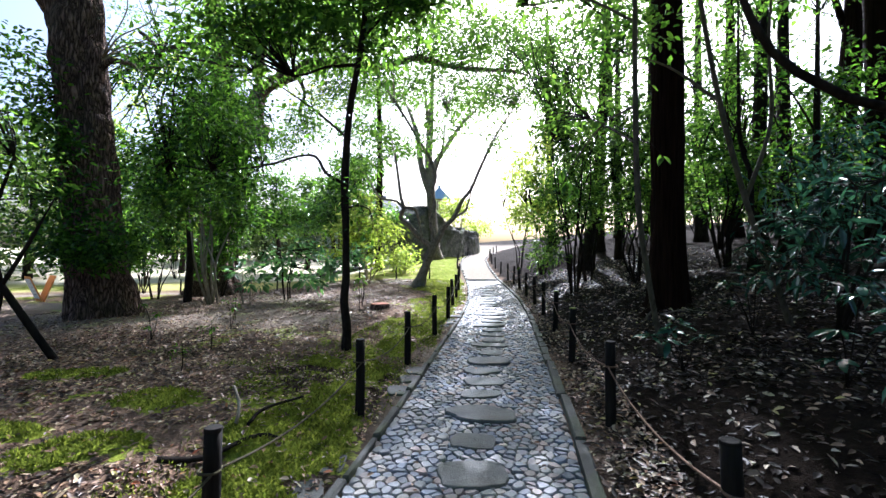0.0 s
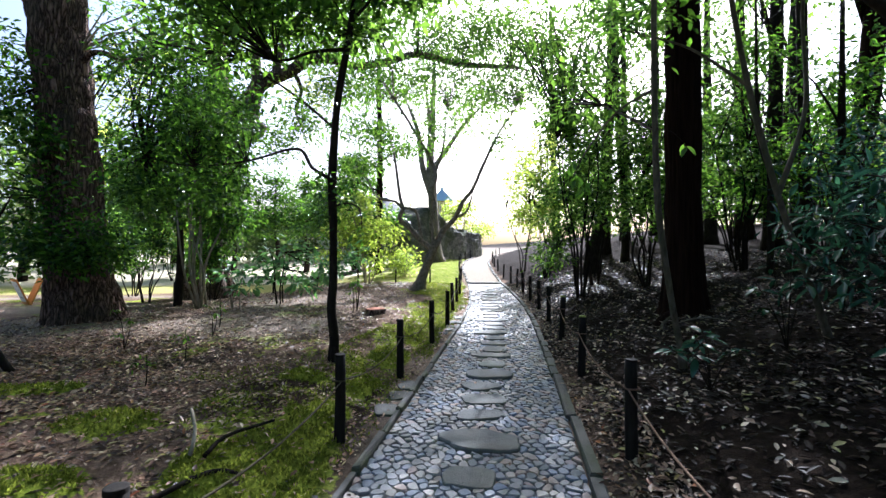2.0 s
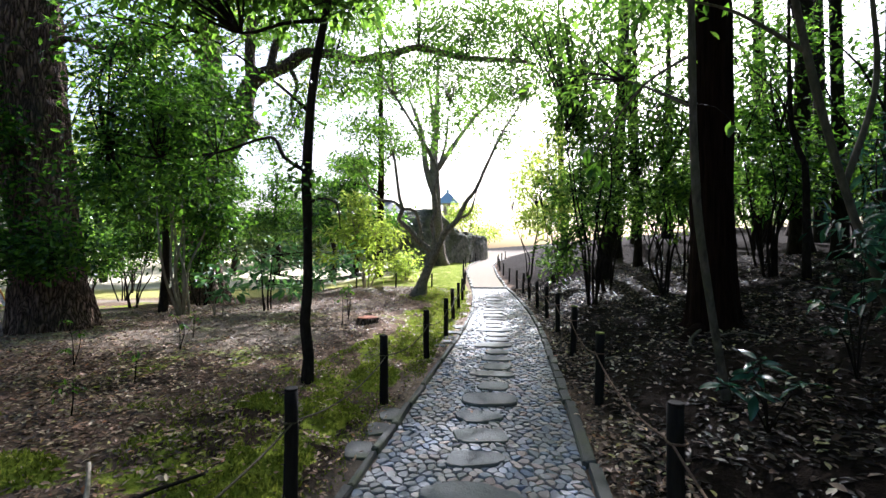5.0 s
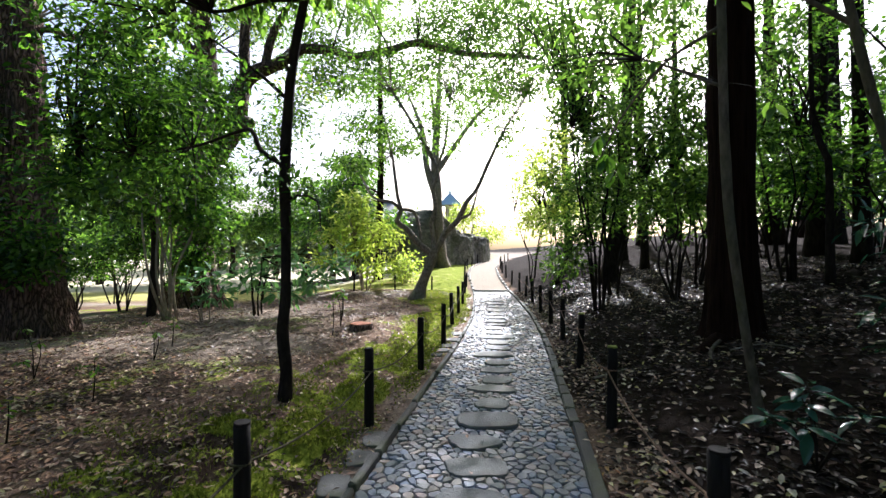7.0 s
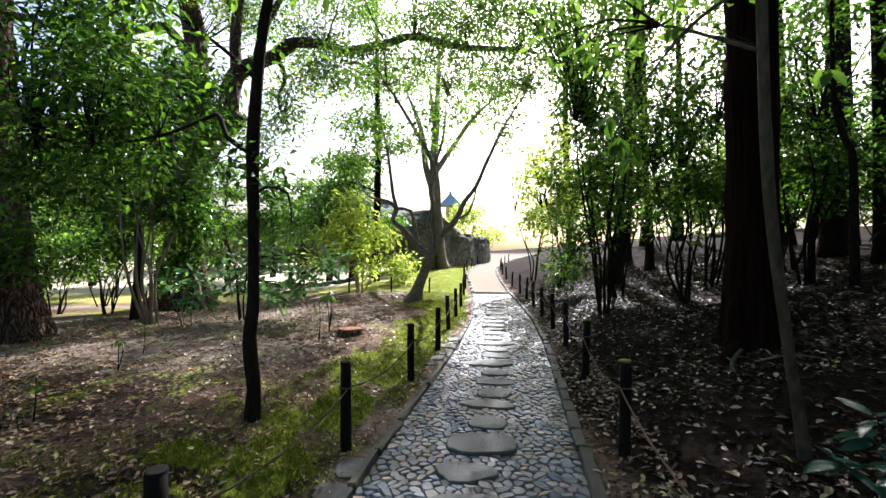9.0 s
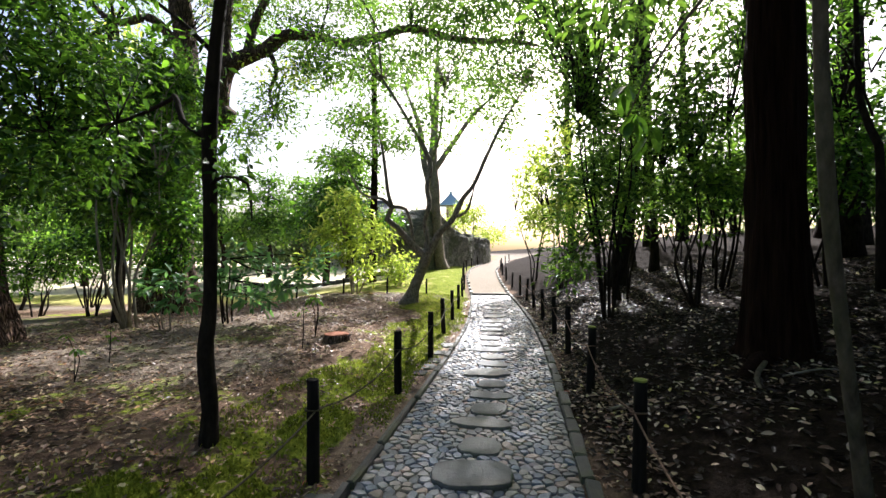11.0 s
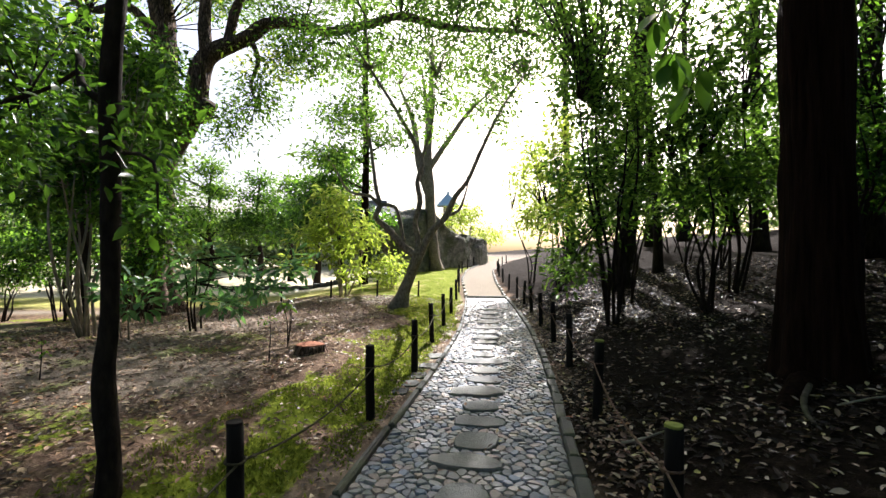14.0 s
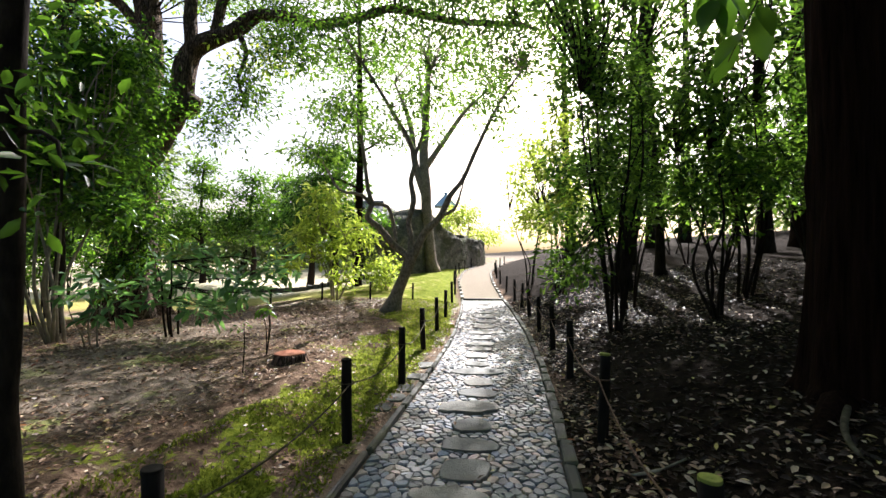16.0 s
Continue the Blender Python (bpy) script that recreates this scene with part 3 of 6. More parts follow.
add_crown(camphor, [(-8.2, 9.1, 2.4, 0.45, 0.5, 1.2, 28), (-8.35, 9.1, 4.8, 0.55, 0.5, 1.2, 40), (-7.3, 8.85, 1.4, 0.8, 0.35, 0.4, 34), (-6.5, 8.9, 1.5, 0.6, 0.4, 0.5, 30),
                    (-7.75, 9.0, 3.4, 0.3, 0.15, 1.1, 24), (-7.5, 8.95, 2.1, 0.35, 0.15, 0.8, 22), (-9.6, 8.8, 3.2, 0.8, 0.8, 1.6, 30)],
          LEAF_DARK, 0.16, 0.2, 20, width_ratio=0.5, twig_from=[(-7.5, 9.3, 1.2), (-7.6, 9.3, 2.5), (-7.8, 9.4, 4.8)], twig_mat=BARK_DARK, twigs=60)
add_crown(camphor, [(-9.5, 9.5, 9.5, 3.0, 3.0, 1.6, 80), (-5.6, 9.2, 9.8, 2.6, 2.6, 1.2, 70), (-8.4, 10, 12.8, 3.5, 3.5, 2, 110)],
          LEAF_MID, 0.2, 0.35, 26, False, twig_from=[(-9.2, 9.0, 7.8), (-6.4, 9.2, 9.2), (-8.3, 10, 11)], twig_mat=BARK_DARK, twigs=40)

dead = []
for ex, ez in ((-5.2, 5.9), (-5.5, 6.6), (-4.9, 5.3), (-6.3, 6.9), (-5.9, 4.7), (-4.7, 5.7)):
    dx, dz = ex + 7.35, ez
    dead.append(tube([(0.4, -0.5, 5.3), (0.4 + 0.3 * dx, -0.75, 5.35 + 0.15 * (dz - 5.3) + 0.12 * math.sin(7 * dz)), (0.35 + 0.62 * dx, -0.6, 5.4 + 0.5 * (dz - 5.3) - 0.1 * math.sin(5 * dx)), (dx, -0.8, dz), (dx + 0.35, -0.7, dz - 0.15 + 0.3 * math.sin(9 * dz))], [0.02, 0.015, 0.012, 0.008, 0.003], 6, 0.12, 0.2))
part("dead_branch", mesh_from("dead_branch", *joined(dead)), BARK_PALE, camphor, "pale leafless dead branch")

camphor_2 = tree("broad camphor tree with flared roots and a heavy limb", (-8.7, 16.8),
                 [(-8.7, 16.8, 0), (-8.72, 16.8, 0.6), (-8.65, 16.8, 2.0), (-8.5, 16.8, 4.2), (-8.35, 16.8, 6.4), (-8.3, 16.8, 8.4), (-8.75, 16.9, 10.8), (-9.2, 17, 14)],
                 [0.85, 0.62, 0.54, 0.5, 0.42, 0.36, 0.3, 0.12], BARK_CAMPHOR,
                 [([(-8.5, 16.8, 3.8), (-7.6, 16.3, 4.7), (-6.85, 16, 5.7), (-6.5, 16, 7.1), (-5.3, 16, 7.65), (-4.7, 16, 8.05), (-3.7, 16, 8.0), (-3.0, 16, 7.8), (-1.8, 16, 8.0), (-0.9, 16, 8.2), (0.65, 16, 7.85), (2.35, 16, 7.75), (3.0, 16, 7.6)],
                   [0.34, 0.34, 0.32, 0.25, 0.21, 0.17, 0.14, 0.13, 0.13, 0.12, 0.1, 0.07, 0.03]),
                  ([(-6.9, 16, 5.6), (-6.55, 15.9, 5.45), (-6.25, 15.8, 5.75)], [0.28, 0.27, 0.22]),
                  ([(-6.5, 16, 7.0), (-6.55, 16, 8.4), (-6.3, 16, 10), (-5.6, 16, 11.5)], [0.2, 0.17, 0.13, 0.05]),
                  ([(-5.9, 16, 7.4), (-5.6, 16, 8.6), (-4.9, 16, 9.8)], [0.16, 0.13, 0.06]),
                  ([(-8.4, 16.8, 8.0), (-9.2, 16.5, 8.9), (-10.2, 16.3, 8.7), (-11, 16.2, 9.3)], [0.18, 0.14, 0.11, 0.06]),
                  ([(-5.2, 16, 7.6), (-4.9, 15.8, 6.9), (-5.05, 15.7, 6.2), (-4.9, 15.7, 5.7)], [0.09, 0.07, 0.05, 0.02])],
                 36, 0.14, 0.08, 13, 0.2, 0.45)
LIMB_2 = [(-6.5, 16, 7.1), (-5.3, 16, 7.65), (-3.7, 16, 8.0), (-1.8, 16, 8.0), (-0.9, 16, 8.2), (0.65, 16, 7.85), (2.35, 16, 7.75), (-8.3, 16.8, 8.4), (-10.2, 16.3, 8.7), (-5.6, 16, 11.5), (-4.9, 15.7, 5.7)]
add_crown(camphor_2, [(-9.8, 16.8, 11.5, 3.2, 3, 2.4, 110), (-5.6, 16, 12.0, 2.4, 2.2, 1.2, 45), (-1.6, 15.8, 9.9, 2.8, 2.2, 1.1, 105), (2.2, 15.6, 9.0, 2.0, 1.8, 1.2, 110), (-4.7, 15.6, 5.9, 0.9, 0.6, 1.0, 40), (-3.5, 15.7, 6.9, 1.1, 0.8, 0.7, 40), (-5.6, 15.6, 4.9, 0.6, 0.5, 0.6, 22), (-8.2, 16.2, 6.4, 0.9, 0.5, 1.4, 40), (0.4, 15.8, 8.7, 1.8, 1.2, 0.6, 85), (-4.6, 16.8, 8.6, 1.6, 1.0, 0.6, 60), (-6.8, 17.2, 9.8, 1.6, 1.1, 0.8, 60), (-3.2, 19.0, 10.6, 1.8, 1.2, 0.8, 60), (-5.4, 18.6, 11.5, 1.8, 1.2, 0.8, 50)],
          LEAF_MID, 0.17, 0.3, 24, True, twig_from=LIMB_2, twig_mat=BARK_DARK, twigs=110)

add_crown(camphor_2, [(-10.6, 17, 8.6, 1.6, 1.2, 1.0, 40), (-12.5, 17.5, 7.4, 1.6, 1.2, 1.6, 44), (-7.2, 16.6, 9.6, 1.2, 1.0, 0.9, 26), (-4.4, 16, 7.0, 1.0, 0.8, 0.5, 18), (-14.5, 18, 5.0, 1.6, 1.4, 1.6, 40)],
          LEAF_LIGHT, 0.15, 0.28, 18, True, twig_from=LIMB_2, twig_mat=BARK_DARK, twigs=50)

# slender dark tree close to the path
slender = tree("slender dark tree with a bare arching side branch", (-1.33, 6.05),
               [(-1.36, 6.05, 0), (-1.34, 6.05, 0.35), (-1.38, 6.05, 0.75), (-1.35, 6.05, 1.15), (-1.35, 6.05, 1.77), (-1.36, 6.05, 2.38), (-1.29, 6.05, 3.3), (-1.14, 6.05, 4.15), (-1.05, 6.05, 4.95), (-0.95, 6.1, 6.4)],
               [0.078, 0.058, 0.058, 0.051, 0.05, 0.054, 0.045, 0.04, 0.034, 0.014], BARK_DARK,
               [([(-1.4, 6.05, 2.36), (-1.66, 6.2, 2.52), (-1.85, 6.4, 2.78), (-2.25, 6.85, 2.88), (-2.9, 7.1, 2.78), (-3.8, 7.3, 2.75), (-4.6, 7.4, 2.9)], [0.026, 0.024, 0.021, 0.019, 0.017, 0.013, 0.006]),
                ([(-1.38, 6.05, 1.98), (-1.2, 5.95, 2.04), (-1.0, 5.9, 1.98), (-0.96, 5.88, 1.72)], [0.016, 0.012, 0.01, 0.005]),
                ([(-1.2, 6.05, 3.95), (-1.6, 6.0, 3.9), (-2.0, 5.9, 3.75), (-2.5, 5.8, 3.95)], [0.026, 0.02, 0.016, 0.008]),
                ([(-1.12, 6.05, 4.3), (-0.7, 6.1, 4.75), (-0.2, 6.2, 5.0)], [0.025, 0.018, 0.008]),
                ([(-1.36, 6.05, 3.0), (-1.75, 6.3, 3.35), (-2.2, 6.5, 3.7), (-2.8, 6.6, 4.1)], [0.022, 0.018, 0.014, 0.007])],
               10, 0.12, 0.12)
add_crown(slender, [(-3.8, 7.4, 3.4, 1.0, 0.9, 0.7, 100), (-4.6, 7.8, 2.6, 0.9, 0.8, 0.8, 80), (-3.3, 7.0, 2.45, 0.5, 0.5, 0.3, 18), (-4.2, 7.4, 4.5, 0.9, 0.8, 0.6, 50)],
          LEAF_DARK, 0.135, 0.17, 19, width_ratio=0.48, twig_from=[(-2.9, 7.1, 2.78), (-3.8, 7.3, 2.75), (-4.6, 7.4, 2.9), (-2.8, 6.6, 4.1)], twig_mat=BARK_DARK, twigs=110)
add_crown(slender, [(-1.4, 6.1, 4.7, 1.2, 0.9, 0.7, 140), (-0.3, 6.3, 5.2, 0.9, 0.8, 0.7, 75), (-2.5, 6.1, 4.4, 0.9, 0.8, 0.55, 90), (-1.0, 6.1, 6.2, 1.6, 1.2, 0.8, 120)],
          LEAF_MID, 0.125, 0.17, 18, width_ratio=0.46, twig_from=[(-1.14, 6.05, 4.15), (-0.7, 6.1, 4.75), (-2.0, 5.9, 3.75), (-1.0, 6.05, 5.5)], twig_mat=BARK_DARK, twigs=90)
add_crown(slender, [(-1.55, 6.1, 2.35, 0.35, 0.3, 0.22, 9), (-1.2, 6.0, 2.15, 0.3, 0.3, 0.25, 7), (-1.6, 6.1, 3.3, 0.5, 0.4, 0.3, 9), (-1.0, 5.9, 1.75, 0.2, 0.2, 0.15, 4)],
          LEAF_DARK, 0.09, 0.12, 10)

slender.location += Vector((0.03, -0.02, -0.01))
sprig("low leafy twig of a seedling tree in the clearing", (-4.35, 6.6, hz(-4.35, 6.6)), [(-4.2, 6.5, 0.55), (-4.5, 6.6, 0.7), (-4.3, 6.4, 0.35)], LEAF_MID, 0.1, 6, 0.5, 0.006, None, 0.45)
sprig("low leafy twig of a seedling tree in the clearing", (-3.55, 7.4, hz(-3.55, 7.4)), [(-3.45, 7.3, 0.5), (-3.65, 7.4, 0.62)], LEAF_MID, 0.1, 6, 0.5, 0.006, None, 0.45)
sprig("young plant with a tuft of broad leaves near the stump", (-1.85, 10.1, hz(-1.85, 10.1)), [(-1.85, 10.1, 0.85), (-1.8, 10.05, 0.75), (-1.95, 10.1, 0.78)], LEAF_MID, 0.15, 7, 0.4, 0.008, None, 0.4)

# forked tree beside the path
forked = tree("leaning grey-brown tree forking low into three limbs", (-0.86, 15.17),
              [(-0.86, 15.17, 0), (-0.72, 15.17, 0.5), (-0.53, 15.17, 0.96), (-0.36, 15.17, 1.42), (-0.33, 15.17, 1.62)], [0.25, 0.16, 0.14, 0.15, 0.1], BARK_GREY,
              [([(-0.36, 15.17, 1.4), (-0.8, 15.15, 1.76), (-1.16, 15.1, 2.19), (-1.46, 15.1, 2.45), (-1.33, 15.1, 2.76), (-1.43, 15.1, 3.13), (-1.6, 15.1, 4.38), (-1.85, 15.1, 5.6)], [0.1, 0.095, 0.085, 0.075, 0.07, 0.055, 0.04, 0.015]),
               ([(-1.33, 15.1, 2.74), (-1.58, 15.0, 2.99), (-2.14, 15.0, 3.13), (-2.55, 15.0, 3.8), (-3.0, 15.0, 4.3)], [0.055, 0.045, 0.035, 0.025, 0.01]),
               ([(-1.3, 15.1, 2.78), (-0.95, 15.2, 2.72), (-0.8, 15.25, 2.2), (-0.72, 15.2, 1.75)], [0.05, 0.05, 0.05, 0.05]),
               ([(-0.36, 15.17, 1.45), (-0.36, 15.2, 1.95), (-0.43, 15.2, 2.33), (-0.3, 15.2, 2.85), (-0.37, 15.2, 3.37), (-0.28, 15.2, 4.05), (-0.91, 15.2, 5.24), (-1.63, 15.2, 6.39), (-2.3, 15.2, 7.4)], [0.1, 0.07, 0.066, 0.074, 0.066, 0.07, 0.05, 0.038, 0.015]),
               ([(-0.3, 15.2, 3.9), (0.0, 15.3, 4.9), (0.1, 15.4, 6.2)], [0.05, 0.035, 0.012]),
               ([(-0.33, 15.17, 1.42), (0.01, 15.15, 2.09), (0.35, 15.1, 2.42), (0.63, 15.1, 2.99), (0.95, 15.1, 3.4), (1.3, 15.1, 4.2), (1.8, 15.1, 5.22), (2.44, 15.1, 6.21), (2.8, 15.1, 7)], [0.11, 0.095, 0.085, 0.07, 0.055, 0.05, 0.035, 0.022, 0.01]),
               ([(0.4, 15.1, 2.5), (0.72, 15.0, 2.62), (0.9, 15.0, 3.1), (1.02, 15.0, 3.6)], [0.045, 0.04, 0.025, 0.01])],
              12, 0.15, 0.12, 0, 0, 0.5)
FORK = [(-1.6, 15.1, 4.38), (-2.55, 15, 3.8), (-0.91, 15.2, 5.24), (-1.63, 15.2, 6.39), (0.1, 15.4, 6.2), (1.8, 15.1, 5.22), (2.44, 15.1, 6.21), (0.95, 15.1, 3.4)]
add_crown(forked, [(-2.0, 15.2, 7.0, 1.8, 1.6, 0.9, 100), (0.3, 15.4, 6.9, 1.5, 1.4, 1.1, 95), (2.3, 15.2, 6.7, 1.3, 1.3, 1.1, 75), (-1.9, 15.1, 5.0, 1.0, 0.8, 0.8, 46), (1.8, 15.1, 5.0, 0.6, 0.7, 0.7, 24), (-0.1, 15.3, 5.2, 0.9, 0.7, 0.8, 34), (-2.8, 15, 4.1, 0.8, 0.6, 0.5, 26)],
          LEAF_MID, 0.17, 0.24, 14, twig_from=FORK, twig_mat=BARK_GREY, twigs=110)

# trees past the fork
past = tree("tall straight grey tree standing before the great boulder", (-0.35, 27),
            [(-0.35, 27, 0), (-0.48, 27, 1.2), (-0.65, 27, 3.0), (-0.77, 27, 5.1), (-0.87, 27, 6.8), (-0.7, 27, 9.5), (-0.6, 27, 13)], [0.34, 0.29, 0.27, 0.26, 0.24, 0.17, 0.06], BARK_GREY,
            [([(-0.7, 27, 4.3), (-1.3, 27, 6.2), (-1.6, 27, 8.4), (-2.4, 27, 10.5)], [0.2, 0.18, 0.14, 0.05]),
             ([(-0.8, 27, 6.0), (0.3, 27, 7.6), (1.3, 27, 9.0), (2.6, 27, 10.2)], [0.17, 0.13, 0.1, 0.04]),
             ([(-0.85, 27, 7.0), (-0.9, 27.3, 9.0), (-1.2, 27.3, 11.5)], [0.17, 0.12, 0.05])], 12, 0.3, 0.08, 0, 0, 0.3)
add_crown(past, [(-2.6, 27, 11.4, 2.4, 2.2, 1.4, 45), (0.4, 27, 12.4, 2.4, 2.2, 1.5, 60), (2.9, 27, 10.6, 1.8, 1.8, 1.3, 70), (-1.0, 27, 9.4, 1.5, 1.2, 0.8, 16), (1.5, 27, 9.4, 1.3, 1.3, 0.9, 30)],
          LEAF_MID, 0.24, 0.42, 14, False, twig_from=[(-1.6, 27, 8.4), (-2.4, 27, 10.5), (1.3, 27, 9.0), (2.6, 27, 10.2), (-0.7, 27, 9.5)], twig_mat=BARK_GREY, twigs=60)
pole_tree = tree("thin straight conifer with drooping sprays", (-3.2, 22),
                 [(-3.2, 22, 0), (-3.2, 22, 2), (-3.12, 22, 5), (-3.15, 22, 9), (-3.2, 22, 13)], [0.2, 0.16, 0.14, 0.11, 0.05], BARK_CEDAR,
                 [([(-3.15, 22, 4.2), (-4.2, 21.8, 4.6), (-5.3, 21.6, 4.4)], [0.05, 0.035, 0.012]), ([(-3.12, 22, 5.2), (-4.0, 22, 5.9), (-5.0, 22, 6.1)], [0.05, 0.035, 0.012]),
                  ([(-3.12, 22, 5.6), (-2.2, 22, 6.2), (-1.4, 22, 6.2)], [0.045, 0.03, 0.01])], 10, 0.3)
add_crown(pole_tree, [(-4.8, 21.8, 4.2, 1.4, 0.9, 0.4, 75), (-4.3, 22, 5.5, 1.4, 1.0, 0.45, 75), (-2.2, 22, 6.2, 1.0, 0.8, 0.4, 30), (-3.9, 22, 7.2, 1.3, 1.2, 0.6, 60), (-3.2, 22, 9.5, 1.5, 1.4, 1.4, 50), (-5.6, 22.5, 3.6, 1.0, 0.9, 0.4, 30)],
          LEAF_DARK, 0.2, 0.3, 16, False, twig_from=[(-4.2, 21.8, 4.6), (-4.0, 22, 5.9), (-2.2, 22, 6.2), (-3.15, 22, 9)], twig_mat=BARK_DARK, twigs=40)

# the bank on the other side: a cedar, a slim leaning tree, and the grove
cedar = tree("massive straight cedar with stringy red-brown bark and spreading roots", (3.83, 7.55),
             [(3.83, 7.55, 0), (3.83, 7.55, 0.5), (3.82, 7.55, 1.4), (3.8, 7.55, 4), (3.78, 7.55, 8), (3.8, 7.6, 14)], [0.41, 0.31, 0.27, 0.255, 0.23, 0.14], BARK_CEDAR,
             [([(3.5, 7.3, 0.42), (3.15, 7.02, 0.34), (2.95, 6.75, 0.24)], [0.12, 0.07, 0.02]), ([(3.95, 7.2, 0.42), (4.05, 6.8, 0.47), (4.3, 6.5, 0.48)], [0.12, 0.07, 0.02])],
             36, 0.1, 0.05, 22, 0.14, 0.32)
# The blobs at y 9.0 and 9.6 are added overhead to shade the path.
add_crown(cedar, [(4.4, 9.6, 8.6, 1.6, 1.3, 0.7, 60), (3.8, 7.6, 11, 2.6, 2.6, 2.5, 150), (3.8, 7.6, 14, 2, 2, 2, 80), (2.4, 9.0, 9.4, 2.4, 1.5, 0.7, 110)], LEAF_DARK, 0.22, 0.34, 22, False, twig_from=[(3.78, 7.55, 8), (3.8, 7.6, 12)], twig_mat=BARK_DARK, twigs=30)
slim = tree("slim pale-barked young tree leaning over the bank", (2.52, 5.08),
            [(2.52, 5.08, 0), (2.42, 5.02, 0.55), (2.28, 4.93, 1.1), (2.17, 4.86, 1.6), (2.1, 4.81, 2.1), (2.07, 4.8, 3.2), (2.05, 4.8, 4.6), (1.9, 4.9, 6.2)], [0.042, 0.031, 0.029, 0.03, 0.031, 0.028, 0.023, 0.01], BARK_SLIM,
            [([(2.07, 4.8, 3.0), (1.8, 5.0, 2.85), (1.55, 5.2, 2.5), (1.42, 5.3, 2.2)], [0.014, 0.01, 0.007, 0.003]), ([(2.06, 4.8, 3.9), (1.6, 5.1, 4.3), (1.0, 5.6, 4.5)], [0.018, 0.013, 0.006]), ([(2.07, 4.8, 2.6), (1.75, 5.3, 3.0), (1.5, 5.8, 3.2)], [0.012, 0.009, 0.004])],
            12, 0.1, 0.1)
add_crown(slim, [(1.3, 5.5, 4.6, 1.0, 0.9, 0.5, 34), (2.0, 5.0, 5.6, 1.2, 1.2, 0.8, 50), (1.55, 5.7, 3.25, 0.6, 0.5, 0.3, 14), (2.2, 5.0, 4.2, 0.7, 0.6, 0.4, 16)], LEAF_MID, 0.1, 0.16, 14,
          twig_from=[(1.6, 5.1, 4.3), (1.0, 5.6, 4.5), (1.75, 5.3, 3.0), (2.05, 4.8, 4.6)], twig_mat=BARK_DARK, twigs=60)
bank_tree = tree("slim grey tree leaning out from the shaded bank", (3.98, 5.05),
                 [(3.98, 5.05, 0), (3.78, 5.02, 1.0), (3.48, 5.0, 1.75), (3.2, 5.0, 2.7), (2.98, 5.0, 3.7), (2.85, 5.0, 4.6), (2.8, 5.1, 6.2)], [0.042, 0.03, 0.028, 0.03, 0.026, 0.022, 0.01], BARK_SLIM,
                 [([(3.4, 5.0, 2.0), (3.75, 5.1, 2.9), (3.8, 5.2, 3.9), (3.95, 5.3, 5)], [0.026, 0.022, 0.018, 0.008]), ([(3.1, 5.0, 3.1), (2.7, 5.3, 3.6), (2.3, 5.6, 3.9)], [0.02, 0.014, 0.006])], 12, 0.12, 0.1)
add_crown(bank_tree, [(3.2, 5.2, 5.8, 1.3, 1.2, 0.8, 80), (4.2, 5.4, 5.0, 0.9, 0.8, 0.6, 40), (2.3, 5.7, 4.1, 0.5, 0.4, 0.3, 14)], LEAF_DARK, 0.11, 0.18, 18, twig_from=[(2.3, 5.6, 3.9), (3.95, 5.3, 5), (2.85, 5.0, 4.6)], twig_mat=BARK_DARK, twigs=50)
# Unseen crowns high overhead, added only to darken the bank below.
add_crown(bank_tree, [(4.6, 3.2, 8.0, 2.3, 2.2, 0.6, 130), (4.2, 6.4, 8.2, 1.8, 1.6, 0.6, 100), (7.2, 6.0, 8.6, 2.0, 1.8, 0.6, 100), (2.2, 3.6, 8.4, 1.2, 1.8, 0.5, 50), (3.6, -0.8, 7.6, 2.2, 2.2, 0.6, 110)], LEAF_DARK, 0.27, 0.36, 20, False, twig_from=[(2.8, 5.1, 6.2), (3.95, 5.3, 5)], twig_mat=BARK_DARK, twigs=30)
dark_tree = tree("dark leaning evergreen trunk on the leafy bank", (5.15, 15.9),
                 [(5.1, 15.9, 0), (5.2, 15.9, 1.3), (5.45, 15.9, 2.6), (5.6, 15.9, 4.5), (5.75, 15.9, 7), (5.9, 16, 10)], [0.3, 0.24, 0.22, 0.19, 0.17, 0.08], BARK_DARK,
                 [([(5.5, 15.9, 3.2), (6.2, 15.7, 4.4), (6.6, 15.6, 5.8)], [0.09, 0.06, 0.02]), ([(5.65, 15.9, 5.0), (4.9, 15.6, 6.2), (4.1, 15.4, 6.9)], [0.08, 0.05, 0.02]), ([(5.7, 15.9, 6.0), (5.5, 14.8, 7.2), (5.3, 13.4, 7.9)], [0.08, 0.05, 0.02])], 14, 0.2, 0.1, 8, 0.1, 0.35)
add_crown(dark_tree, [(5.0, 13.4, 8.0, 1.7, 1.6, 0.9, 75), (6.6, 12.8, 7.6, 1.5, 1.5, 0.9, 48), (4.2, 16.6, 7.3, 1.4, 1.6, 0.9, 40), (3.7, 18.6, 9.0, 1.5, 1.5, 0.9, 70), (5.2, 15.6, 6.6, 1.8, 1.6, 1.1, 45), (6.4, 15.7, 6.0, 1.4, 1.3, 1.0, 24), (5.9, 16, 9.6, 2.4, 2.2, 1.6, 50), (4.6, 15.5, 4.4, 1.0, 0.9, 0.9, 34)], LEAF_MID, 0.16, 0.26, 18,
          twig_from=[(6.2, 15.7, 4.4), (4.9, 15.6, 6.2), (4.1, 15.4, 6.9), (5.75, 15.9, 7)], twig_mat=BARK_DARK, twigs=60)


